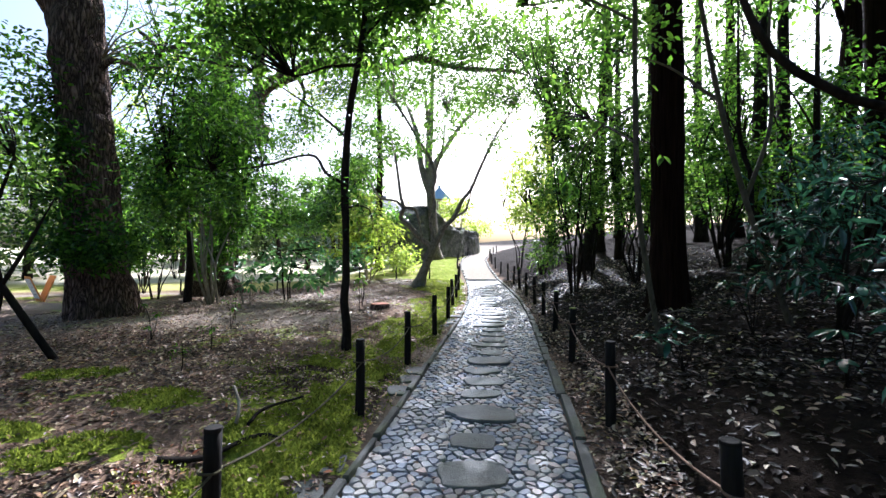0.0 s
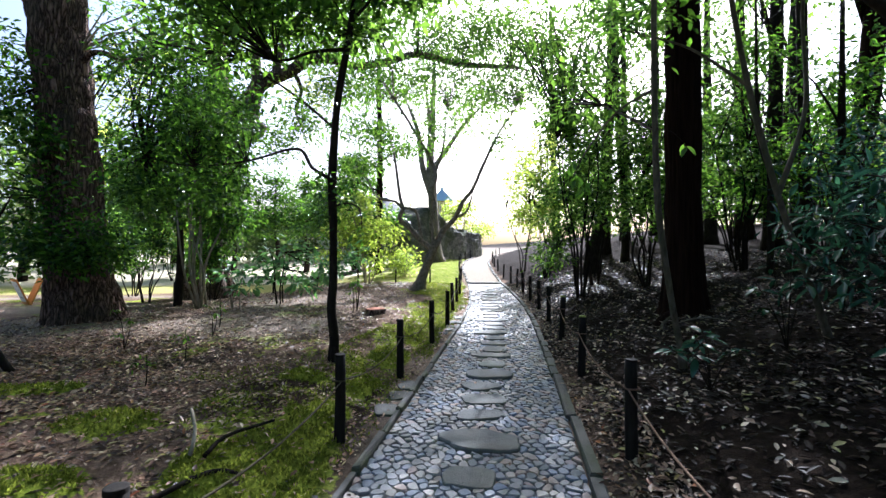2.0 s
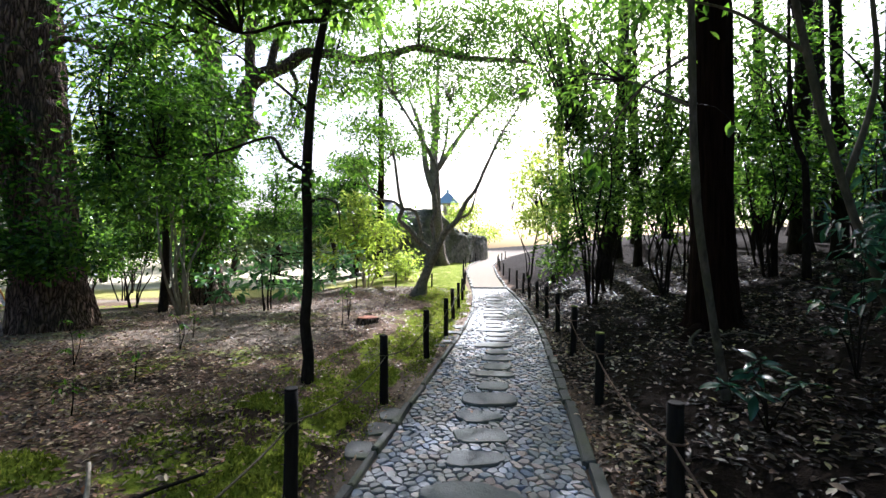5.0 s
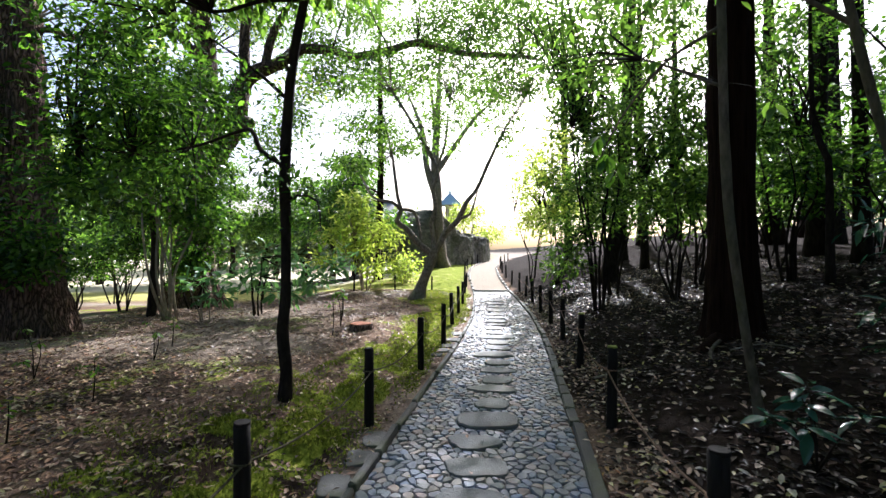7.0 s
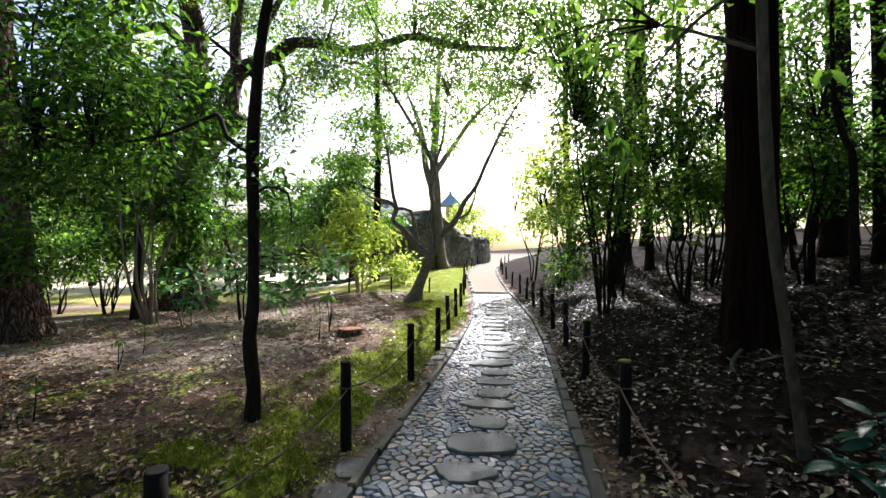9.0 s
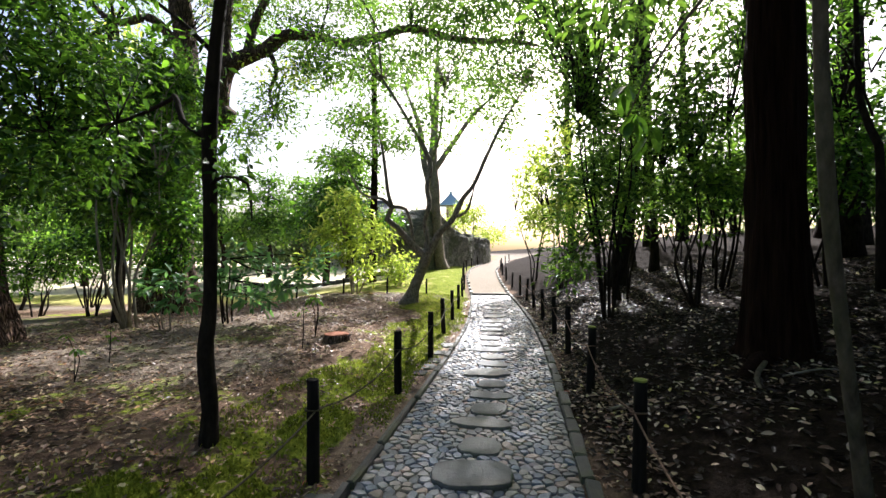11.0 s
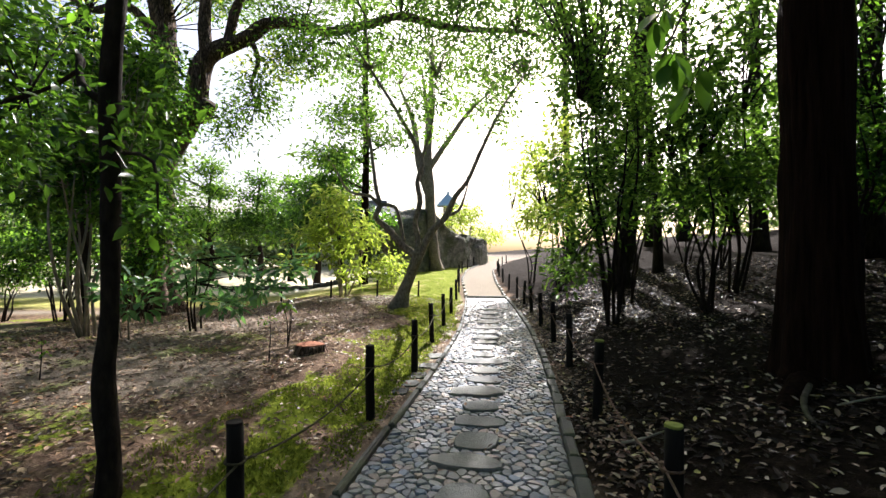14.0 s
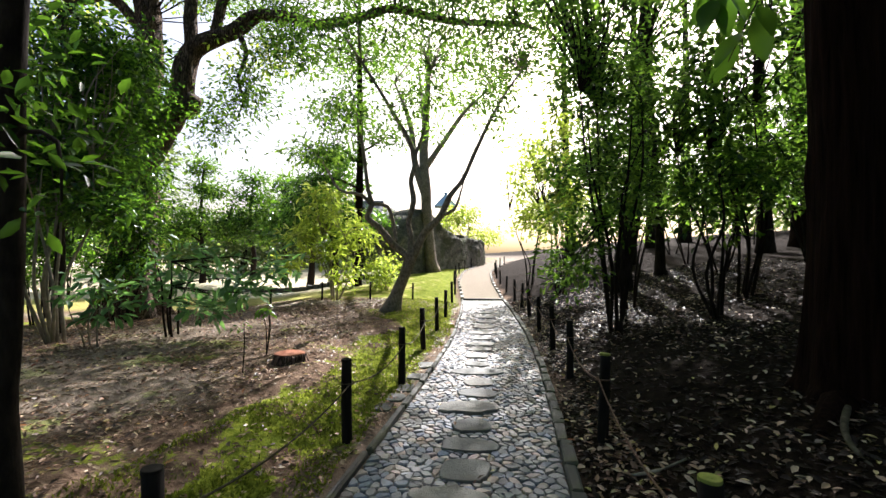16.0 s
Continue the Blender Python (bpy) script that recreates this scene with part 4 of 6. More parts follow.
def stems_shrub(label, x, y, n, spread, top, rad, bark, blobs, leaf_mat, length, sp, per, twigs=60, name="shrub", group="", ratio=0.42, tilt=0.55):
    """Several thin stems from one foot, with a crown of clumps."""
    t = thing(name, label, "shrub", (x, y, hz(x, y)), group)
    o = np.array(t.location)
    tops = []
    for i in range(n):
        a = rng.uniform(0, 6.28)
        k = spread * rng.uniform(0.4, 1.0)
        f = np.array([0.1 * math.cos(a), 0.1 * math.sin(a), -0.08])
        e = np.array([k * math.cos(a), k * math.sin(a), top * rng.uniform(0.75, 1.05)])
        m1 = f + (e - f) * 0.35 + rng.normal(size=3) * 0.06 * top * np.array([1, 1, 0]) * 0.6
        m2 = f + (e - f) * 0.7 + rng.normal(size=3) * 0.06 * top * np.array([1, 1, 0]) * 0.6
        part("stem", mesh_from("stem", *tube([f, m1, m2, e], [rad, rad * 0.8, rad * 0.6, rad * 0.25], 7, 0.2, 0.12)), bark, t)
        tops += [tuple(m2 + o), tuple(e + o), tuple((m1 + m2) / 2 + o)]
    add_crown(t, blobs, leaf_mat, length, sp, per, twig_from=tops, twig_mat=bark, twigs=twigs, width_ratio=ratio, tilt=tilt)
    return t


GREEN = "glossy evergreen bushes on the bank"
stems_shrub("tall glossy evergreen bush hanging over the path edge", 3.3, 11.2, 6, 0.9, 3.6, 0.03, BARK_DARK,
            [(2.95, 11.2, 2.6, 0.8, 0.9, 1.0, 60), (3.1, 11.3, 4.2, 0.85, 0.9, 1.0, 70), (2.5, 11.0, 1.35, 0.4, 0.6, 0.6, 24), (3.6, 11.4, 3.2, 0.8, 0.8, 0.9, 28), (3.0, 11.4, 5.8, 0.9, 0.9, 1.0, 48), (2.6, 12.5, 7.4, 1.2, 1.2, 1.0, 46)], LEAF_MID, 0.16, 0.15, 16, 90, group=GREEN)
# Farther bushes take lighter leaf materials, with sunlight put into the colour.
for bx, by, bz, k in ((4.75, 10.9, 1.9, 1.0), (5.7, 11.8, 2.2, 1.15), (6.6, 10.4, 2.2, 1.1), (4.3, 13.2, 2.0, 1.0), (7.6, 12.2, 2.6, 1.2), (3.9, 17.5, 2.2, 1.1), (3.6, 21.0, 2.2, 1.1)):
    stems_shrub("dark glossy evergreen bush with thin dark stems", bx, by, 5, 0.7 * k, 2.6 * k, 0.028, BARK_DARK,
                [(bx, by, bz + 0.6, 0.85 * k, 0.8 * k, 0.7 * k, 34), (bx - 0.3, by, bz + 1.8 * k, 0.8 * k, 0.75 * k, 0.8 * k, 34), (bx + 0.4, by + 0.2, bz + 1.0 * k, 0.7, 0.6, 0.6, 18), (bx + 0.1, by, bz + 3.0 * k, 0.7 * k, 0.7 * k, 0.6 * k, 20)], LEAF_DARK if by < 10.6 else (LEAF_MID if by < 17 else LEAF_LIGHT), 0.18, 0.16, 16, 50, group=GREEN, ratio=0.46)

# near shrubs with long dark leaves on the bank
stems_shrub("low bush with long dark waxy leaves on the bank", 4.1, 4.7, 5, 0.8, 1.5, 0.02, BARK_DARK,
            [(3.9, 4.6, 1.65, 0.75, 0.6, 0.3, 15), (4.4, 4.9, 2.2, 0.7, 0.6, 0.25, 12), (3.6, 4.4, 1.2, 0.5, 0.5, 0.2, 9)], LEAF_BLUE, 0.19, 0.13, 10, 40, group=GREEN, ratio=0.3, tilt=0.25)
stems_shrub("low bush with long dark waxy leaves on the bank", 5.6, 6.6, 6, 0.9, 1.9, 0.02, BARK_DARK,
            [(5.5, 6.5, 2.3, 0.9, 0.7, 0.5, 24), (6.2, 6.9, 2.9, 0.8, 0.7, 0.5, 18), (5.0, 6.3, 1.7, 0.6, 0.6, 0.3, 11)], LEAF_BLUE, 0.17, 0.15, 12, 50, group=GREEN, ratio=0.32, tilt=0.25)
stems_shrub("low bush with long dark waxy leaves on the bank", 3.0, 2.5, 4, 0.5, 1.0, 0.016, BARK_DARK,
            [(3.0, 2.5, 1.0, 0.4, 0.4, 0.25, 9), (3.3, 2.7, 1.5, 0.5, 0.4, 0.2, 8)], LEAF_BLUE, 0.17, 0.12, 10, 22, group=GREEN, ratio=0.3, tilt=0.25)


# grove of tall dark trunks up the bank; those nearest are unseen, added for shade
GROVE = [(9.2, 13, 0.2), (8.5, 11, 0.13), (10.6, 12, 0.28), (9.9, 10, 0.32), (13, 17, 0.2), (13.2, 20.2, 0.3), (11, 19, 0.2), (9.5, 24, 0.2), (7.4, 21, 0.17), (12.5, 27, 0.24), (6.9, 17.5, 0.12), (7.2, 8.6, 0.07), (6.3, 9.1, 0.05), (16, 22, 0.3), (15, 14, 0.3), (6.4, 26, 0.2), (7.5, 3.5, 0.25), (6.2, -1.0, 0.22), (10.5, 6.0, 0.25), (9.5, 0.5, 0.25), (5.4, -5.0, 0.25), (12.5, 9, 0.25)]
for gx, gy, gr in GROVE:
    lean = rng.normal(0, 0.25, 2)
    g0 = hz(gx, gy)
    tall = 14 if gr > 0.1 else 6
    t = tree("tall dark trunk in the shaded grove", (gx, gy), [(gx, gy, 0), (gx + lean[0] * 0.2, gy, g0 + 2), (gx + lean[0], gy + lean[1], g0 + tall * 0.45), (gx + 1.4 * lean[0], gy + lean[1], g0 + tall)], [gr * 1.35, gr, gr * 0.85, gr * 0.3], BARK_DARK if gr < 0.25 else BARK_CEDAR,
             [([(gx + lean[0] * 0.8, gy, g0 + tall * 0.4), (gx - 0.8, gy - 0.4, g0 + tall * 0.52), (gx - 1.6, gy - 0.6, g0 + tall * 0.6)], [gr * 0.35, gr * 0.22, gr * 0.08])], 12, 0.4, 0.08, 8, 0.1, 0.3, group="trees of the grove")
    s = tall / 14
    # Extra unseen crown, put in to block the sky above the bank.
    if gr >= 0.25 and gy < 5:
        add_crown(t, [(gx - 1.0, gy + 0.5, g0 + 7.2, 2.8, 2.6, 0.6, 130)], LEAF_DARK, 0.27, 0.4, 20, False, twig_from=[(gx, gy, g0 + 6.5)], twig_mat=BARK_DARK, twigs=12)
    thick = 0.2 if gy > 8.5 else 1.0
    add_crown(t, [(gx, gy, g0 + 11 * s, 2.6 * s, 2.6 * s, 2.4 * s, int(100 * s * thick)), (gx - 0.9 * s, gy - 0.5, g0 + 7.5 * s, 1.9 * s, 1.8 * s, 1.3 * s, int(46 * s * thick)), (gx, gy, g0 + 14 * s, 2.2 * s, 2.2 * s, 1.8 * s, int(60 * s * thick))],
              LEAF_DARK if gy < 8.5 else LEAF_MID, 0.27 if gy < 8.5 else 0.2 * s, 0.4 * s, 22, False, twig_from=[(gx + lean[0], gy, g0 + tall * 0.5), (gx - 1.6, gy - 0.6, g0 + tall * 0.6), (gx + 1.2 * lean[0], gy, g0 + tall * 0.8)], twig_mat=BARK_DARK, twigs=24)
# undergrowth of the grove
for ux, uy, k in ((8.0, 9.4, 1.0), (9.0, 14.5, 1.2), (7.6, 15.6, 1.1), (10.5, 16.5, 1.3), (8.4, 18.8, 1.2), (11.5, 13.8, 1.2), (6.4, 19.8, 1.0), (12.6, 22, 1.4), (9.2, 21.5, 1.2), (5.6, 23.5, 1.1), (14.5, 17.5, 1.4), (9.3, 11.6, 0.9), (7.4, 24.5, 1.2), (10.6, 26, 1.3)):
    u0 = hz(ux, uy)
    stems_shrub("dense undergrowth bush in the shaded grove", ux, uy, 4, 0.8 * k, 2.2 * k, 0.025, BARK_DARK,
                [(ux, uy, u0 + 1.9 * k, 1.3 * k, 1.1 * k, 0.9 * k, 40), (ux + 0.3, uy, u0 + 3.5 * k, 1.1 * k, 1.0 * k, 0.9 * k, 28)], LEAF_DARK if uy < 12 else LEAF_MID, 0.2, 0.22, 14, 30, group="undergrowth bushes", ratio=0.48)

# overhanging branch and out-of-view tree it grows from
edge_tree = tree("dark tree at the path edge with a long low branch", (3.6, 1.6), [(3.6, 1.6, 0), (3.55, 1.65, 1.5), (3.4, 1.8, 3), (3.3, 2.0, 6)], [0.16, 0.13, 0.12, 0.05], BARK_DARK,
                 [([(3.5, 1.7, 1.95), (2.9, 2.0, 2.0), (2.2, 2.2, 2.17), (1.9, 2.2, 2.27), (1.62, 2.2, 2.45), (1.45, 2.2, 2.78), (1.4, 2.25, 3.2)], [0.045, 0.032, 0.025, 0.023, 0.02, 0.016, 0.008])], 10, 0.15)
# This crown stays out of view; added to keep sky light off the bank.
add_crown(edge_tree, [(2.8, 2.4, 6.4, 2.2, 2.0, 1.0, 150), (4.4, 4.8, 7.8, 2.2, 2, 1, 120)], LEAF_DARK, 0.2, 0.24, 18, twig_from=[(3.3, 2.0, 6), (1.4, 2.25, 3.2)], twig_mat=BARK_DARK, twigs=16)

sprig("sapling with long dark blue-green leaves in whorls", (2.4, 4.45, hz(2.4, 4.45)), [(2.2, 4.3, 0.7), (1.9, 4.12, 0.66), (2.45, 4.18, 0.66), (2.06, 4.1, 0.63), (2.3, 4.4, 0.76)], LEAF_BLUE, 0.17, 8, 0.06)
sprig("sapling with long dark blue-green leaves in whorls", (3.45, 4.95, hz(3.45, 4.95)), [(3.2, 4.85, 1.42), (3.45, 4.9, 1.65), (3.0, 4.75, 1.15), (3.65, 5.0, 1.2), (3.3, 4.7, 1.55), (3.15, 4.8, 0.9)], LEAF_BLUE, 0.19, 8, 0.12)
sprig("sapling with long dark blue-green leaves in whorls", (3.0, 3.3, hz(3.0, 3.3)), [(2.85, 3.2, 0.9), (3.1, 3.3, 1.2), (2.75, 3.1, 0.7), (3.2, 3.1, 0.95)], LEAF_BLUE, 0.19, 7, 0.15)
sprig("hanging twig with broad sunlit green leaves", (1.8, 5.0, 2.86), [(1.45, 5.3, 2.2), (1.38, 5.25, 2.35), (1.52, 5.32, 2.05)], LEAF_DARK, 0.13, 6, 1.0, 0.004, None, 0.5)
sprig("hanging twig with broad sunlit green leaves", (2.07, 4.8, 2.62), [(2.28, 4.6, 2.4), (1.75, 5.2, 2.95), (1.6, 5.5, 3.05)], LEAF_MID, 0.11, 4, 0.7, 0.004, None, 0.5)
sprig("hanging twig with broad sunlit green leaves", (1.6, 5.1, 4.3), [(1.7, 5.6, 3.3), (1.35, 5.9, 3.5), (1.1, 6.0, 3.9)], LEAF_MID, 0.12, 4, 0.8, 0.005, None, 0.48)

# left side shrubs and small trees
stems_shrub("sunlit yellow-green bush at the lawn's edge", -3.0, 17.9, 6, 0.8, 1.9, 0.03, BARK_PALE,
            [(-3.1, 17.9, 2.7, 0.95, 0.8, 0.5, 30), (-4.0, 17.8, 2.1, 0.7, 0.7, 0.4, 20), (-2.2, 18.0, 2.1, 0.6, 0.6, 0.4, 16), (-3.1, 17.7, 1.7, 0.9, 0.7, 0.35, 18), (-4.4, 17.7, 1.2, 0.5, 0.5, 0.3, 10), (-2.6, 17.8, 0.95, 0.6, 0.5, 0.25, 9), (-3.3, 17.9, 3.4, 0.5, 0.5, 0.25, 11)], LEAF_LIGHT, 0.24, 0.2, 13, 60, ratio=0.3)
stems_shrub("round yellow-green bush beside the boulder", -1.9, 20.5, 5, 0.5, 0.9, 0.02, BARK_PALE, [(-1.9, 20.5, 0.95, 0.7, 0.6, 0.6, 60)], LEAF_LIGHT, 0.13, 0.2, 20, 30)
stems_shrub("young bush with large pale green leaves", -4.0, 11.4, 4, 0.7, 1.5, 0.02, BARK_DARK,
            [(-3.7, 11.3, 1.35, 0.7, 0.5, 0.3, 12), (-2.7, 11.2, 0.95, 0.6, 0.5, 0.25, 11), (-4.3, 11.5, 1.0, 0.5, 0.5, 0.3, 9), (-3.2, 11.3, 0.7, 0.7, 0.5, 0.2, 9), (-2.1, 11.3, 1.2, 0.4, 0.4, 0.2, 6)], LEAF_PALE, 0.2, 0.15, 9, 16, ratio=0.4)
stems_shrub("low young bush with broad pale leaves on bare earth", -4.7, 10.6, 3, 0.4, 0.9, 0.014, BARK_PALE,
            [(-4.7, 10.6, 0.95, 0.3, 0.3, 0.2, 6), (-4.5, 10.5, 0.6, 0.35, 0.3, 0.12, 5)], LEAF_PALE, 0.2, 0.13, 7, 14)
stems_shrub("pale many-stemmed bush before the camphor", -5.8, 11.2, 7, 0.7, 3.4, 0.032, BARK_PALE,
            [(-6.1, 11.8, 3.4, 1.2, 1.1, 1.3, 170), (-5.9, 11.9, 5.0, 1.1, 1.0, 1.0, 110), (-6.9, 11.6, 2.7, 0.8, 0.9, 0.5, 34), (-5.3, 11.6, 2.3, 0.5, 0.6, 0.5, 30)], LEAF_DARK, 0.17, 0.2, 18, 90, ratio=0.5)
mid_tree = tree("dense evergreen tree standing before the camphor", (-7.5, 13.0), [(-7.5, 13, 0), (-7.4, 13, 1.5), (-7.5, 13, 3.2), (-7.4, 13, 6.5)], [0.12, 0.09, 0.075, 0.03], BARK_DARK,
                [([(-7.45, 13, 2.4), (-6.9, 13, 3.6), (-6.5, 13.1, 5.0)], [0.05, 0.035, 0.015]), ([(-7.5, 13, 2.8), (-8.2, 12.8, 4.4), (-8.6, 12.6, 6.2)], [0.05, 0.035, 0.015])], 10, 0.2)
add_crown(mid_tree, [(-7.2, 13, 4.2, 1.2, 1.2, 1.8, 150), (-8.6, 12.6, 6.6, 1.0, 1.0, 0.8, 24), (-6.9, 13.8, 5.4, 0.9, 0.8, 0.8, 60), (-8.8, 12.8, 3.4, 1.0, 0.9, 1.3, 80), (-7.1, 14.6, 3.2, 0.7, 0.7, 1.4, 70), (-7.3, 14.9, 5.2, 0.8, 0.7, 1.0, 70)], LEAF_DARK, 0.18, 0.22, 18, width_ratio=0.48,
          twig_from=[(-6.9, 13, 3.6), (-6.5, 13.1, 5.0), (-8.2, 12.8, 4.4), (-8.6, 12.6, 6.2), (-7.4, 13, 6)], twig_mat=BARK_DARK, twigs=80)
LEFT = "bushes along the garden edge"
for lx, ly, k, lm in ((-10.9, 14.5, 0.65, LEAF_MID), (-13.5, 20.0, 1.1, LEAF_DARK), (-13.5, 16.5, 1.1, LEAF_MID), (-15, 25, 1.4, LEAF_LIGHT), (-16.5, 14, 1.3, LEAF_LIGHT), (-9.6, 14.8, 1.0, LEAF_DARK), (-11.6, 17.0, 1.2, LEAF_MID), (-7.6, 15.0, 0.8, LEAF_DARK)):
    l0 = hz(lx, ly)
    stems_shrub("leafy evergreen bush with thin stems by the garden", lx, ly, 5, 0.7 * k, 1.7 * k, 0.025, BARK_DARK,
                [(lx, ly, l0 + 1.9 * k, 1.1 * k, 0.9 * k, 0.6 * k, int(70 * k) if lm is LEAF_DARK else int(44 * k)), (lx + 0.4, ly, l0 + 2.9 * k, 0.9 * k, 0.8 * k, 0.5 * k, int(60 * k) if lm is LEAF_DARK else int(36 * k)), (lx - 0.5, ly, l0 + 1.2 * k, 0.7 * k, 0.6 * k, 0.3 * k, int(12 * k))], lm, 0.17, 0.2, 15, 40, group=LEFT, ratio=0.46)

# trees beyond the gravel court, their crowns clear of the ground
for qx, qy, qt, qm in ((-6.6, 26.5, 5.2, LEAF_DARK), (-8.9, 29, 5.6, LEAF_MID), (-11.2, 30, 6.0, LEAF_DARK), (-13.6, 29, 6.6, LEAF_MID), (-5.0, 25.0, 5.9, LEAF_DARK), (-16.5, 28, 7.5, LEAF_MID), (-19.5, 26, 8.5, LEAF_DARK)):
    q0 = hz(qx, qy)
    t = tree("spreading garden tree with layered dark green crown", (qx, qy), [(qx, qy, 0), (qx + 0.1, qy, q0 + 1.5), (qx - 0.15, qy, q0 + 3), (qx, qy, q0 + qt)], [0.2, 0.14, 0.11, 0.04], BARK_DARK,
             [([(qx, qy, q0 + 2.2), (qx - 0.9, qy, q0 + 2.9), (qx - 1.6, qy, q0 + 3.1)], [0.07, 0.05, 0.02]), ([(qx, qy, q0 + 2.6), (qx + 0.8, qy, q0 + 3.3), (qx + 1.5, qy, q0 + 3.6)], [0.07, 0.05, 0.02])], 10, 0.3, group="garden trees beyond the gravel")
    add_crown(t, [(qx - 1.2, qy, q0 + 2.7, 1.5, 1.2, 0.5, 60), (qx + 1.2, qy, q0 + 3.1, 1.5, 1.2, 0.5, 60), (qx - 0.4, qy, q0 + 3.8, 1.7, 1.3, 0.6, 80), (qx + 0.3, qy, q0 + 0.5 * (qt + 3.8), 1.3, 1.1, 0.6, 60), (qx, qy, q0 + qt, 0.8, 0.8, 0.5, 40)], qm, 0.24, 0.26, 15, False,
              twig_from=[(qx - 1.6, qy, q0 + 3.1), (qx + 1.5, qy, q0 + 3.6), (qx, qy, q0 + qt)], twig_mat=BARK_DARK, twigs=30)

# propped small tree by the far edge of the open ground
small = tree("small crooked tree with bare spreading twigs", (-5.35, 5.2), [(-5.35, 5.2, 0), (-5.3, 5.2, 0.6), (-5.25, 5.25, 1.0), (-5.4, 5.3, 1.7), (-5.2, 5.4, 2.6)], [0.07, 0.05, 0.045, 0.03, 0.012], BARK_DARK,
             [([(-5.25, 5.25, 1.0), (-5.0, 5.4, 1.6), (-4.8, 5.5, 2.1)], [0.03, 0.02, 0.007]), ([(-5.3, 5.2, 0.9), (-5.7, 5.2, 1.5), (-5.9, 5.3, 2.2)], [0.03, 0.02, 0.007])], 10, 0.15)
add_crown(small, [(-5.6, 5.5, 2.6, 0.8, 0.7, 0.5, 22), (-6.3, 5.4, 3.2, 0.8, 0.7, 0.8, 22)], LEAF_MID, 0.11, 0.18, 14, twig_from=[(-4.8, 5.5, 2.1), (-5.9, 5.3, 2.2), (-5.2, 5.4, 2.6)], twig_mat=BARK_DARK, twigs=24)
prop = thing("tree_prop", "dark slanting pole propping the small tree", "prop", (-4.72, 5.45, hz(-4.72, 5.45)))
part("pole", mesh_from("pole", *tube([(0, 0, -0.1), (-0.3, -0.12, 0.5), (-0.62, -0.22, 1.12)], [0.045, 0.042, 0.038], 10, 0.2)), WOOD_POST, prop)


# unseen trees round the camera, added to close the place and shade it
for bx, by in ((-3.5, -4), (-7, 1.0), (1.5, -7), (-9, -6), (-1.5, -12), (5, -12), (-12, 5)):
    b0 = hz(bx, by)
    t = tree("unseen tall evergreen tree added to shade the path", (bx, by), [(bx, by, 0), (bx, by, b0 + 3), (bx + 0.3, by, b0 + 7), (bx + 0.2, by, b0 + 12)], [0.35, 0.26, 0.2, 0.06], BARK_CAMPHOR, (), 14, 0.4, 0.08, 8, 0.12, 0.3, group="shade trees")
    add_crown(t, [(bx, by, b0 + 9.5, 3.0, 3.0, 2.2, 46 if bx < -6 else 110), (bx + 0.5, by + 1.0, b0 + 7.2, 2.6, 2.6, 1.0, 16 if bx < -6 else 40)], LEAF_MID, 0.26, 0.4, 20, False, twig_from=[(bx, by, b0 + 6), (bx, by, b0 + 9)], twig_mat=BARK_DARK, twigs=24)


# ---- stones of the path ----
STEPS = [(0.16, 2.55, 0.4, 0.3), (0.19, 3.0, 0.47, 0.36), (0.23, 3.5, 0.36, 0.27), (0.35, 4.06, 0.62, 0.4), (0.38, 4.61, 0.41, 0.24), (0.46, 5.03, 0.46, 0.28), (0.46, 5.46, 0.44, 0.27), (0.6, 5.92, 0.57, 0.4), (0.68, 6.38, 0.36, 0.29), (0.72, 6.87, 0.54, 0.24), (0.81, 7.24, 0.36, 0.32), (0.85, 7.66, 0.47, 0.24), (0.89, 8.08, 0.36, 0.32)]
STEPS += [(0.88, 8.55, 0.53, 0.33), (0.99, 9.03, 0.42, 0.3), (1.03, 9.46, 0.39, 0.3), (1.04, 9.96, 0.66, 0.33), (1.06, 10.36, 0.33, 0.22), (1.08, 10.88, 0.36, 0.3), (1.16, 11.35, 0.4, 0.25), (1.22, 11.8, 0.44, 0.3), (1.25, 12.35, 0.48, 0.3)]
STEPS += [(1.3, 12.95, 0.5, 0.4), (1.38, 13.7, 0.48, 0.4), (1.45, 14.4, 0.44, 0.36), (1.5, 15.2, 0.5, 0.4), (1.57, 16.1, 0.46, 0.4), (1.62, 17.2, 0.5, 0.42), (1.68, 18.4, 0.5, 0.4)]


def slab(w, d, h, n, power, seed, wob=0.1):
    """A flat-topped stone of uneven, broken outline with a worn rim; its foot lies at z = 0."""
    r = np.random.default_rng(seed)
    a = np.linspace(0, 2 * np.pi, n, endpoint=False)
    k = 1 + wob * sum(r.normal() * np.cos(m * a + r.uniform(0, 6.28)) / m ** 0.7 for m in (2, 3, 4, 5, 7)) + wob * 0.25 * r.normal(size=n)
    cx, sy = np.cos(a), np.sin(a)
    px = np.sign(cx) * np.abs(cx) ** power * w / 2 * k
    py = np.sign(sy) * np.abs(sy) ** power * d / 2 * k
    rings = [(1.0, 0.0), (1.01, h * 0.78), (0.985, h * 0.96), (0.95, h), (0.7, h), (0.35, h)]
    V = [np.stack([px * s, py * s, np.full(n, z) + (0.003 * vn(px * s, py * s, 7, seed % 30) if z > 0 else 0)], 1) for s, z in rings]
    V = np.vstack(V + [np.array([[0, 0, h]])])
    F = [(q * n + j, q * n + (j + 1) % n, (q + 1) * n + (j + 1) % n, (q + 1) * n + j) for q in range(len(rings) - 1) for j in range(n)]
    F += [((len(rings) - 1) * n + j, (len(rings) - 1) * n + (j + 1) % n, len(rings) * n) for j in range(n)]
    return V, F


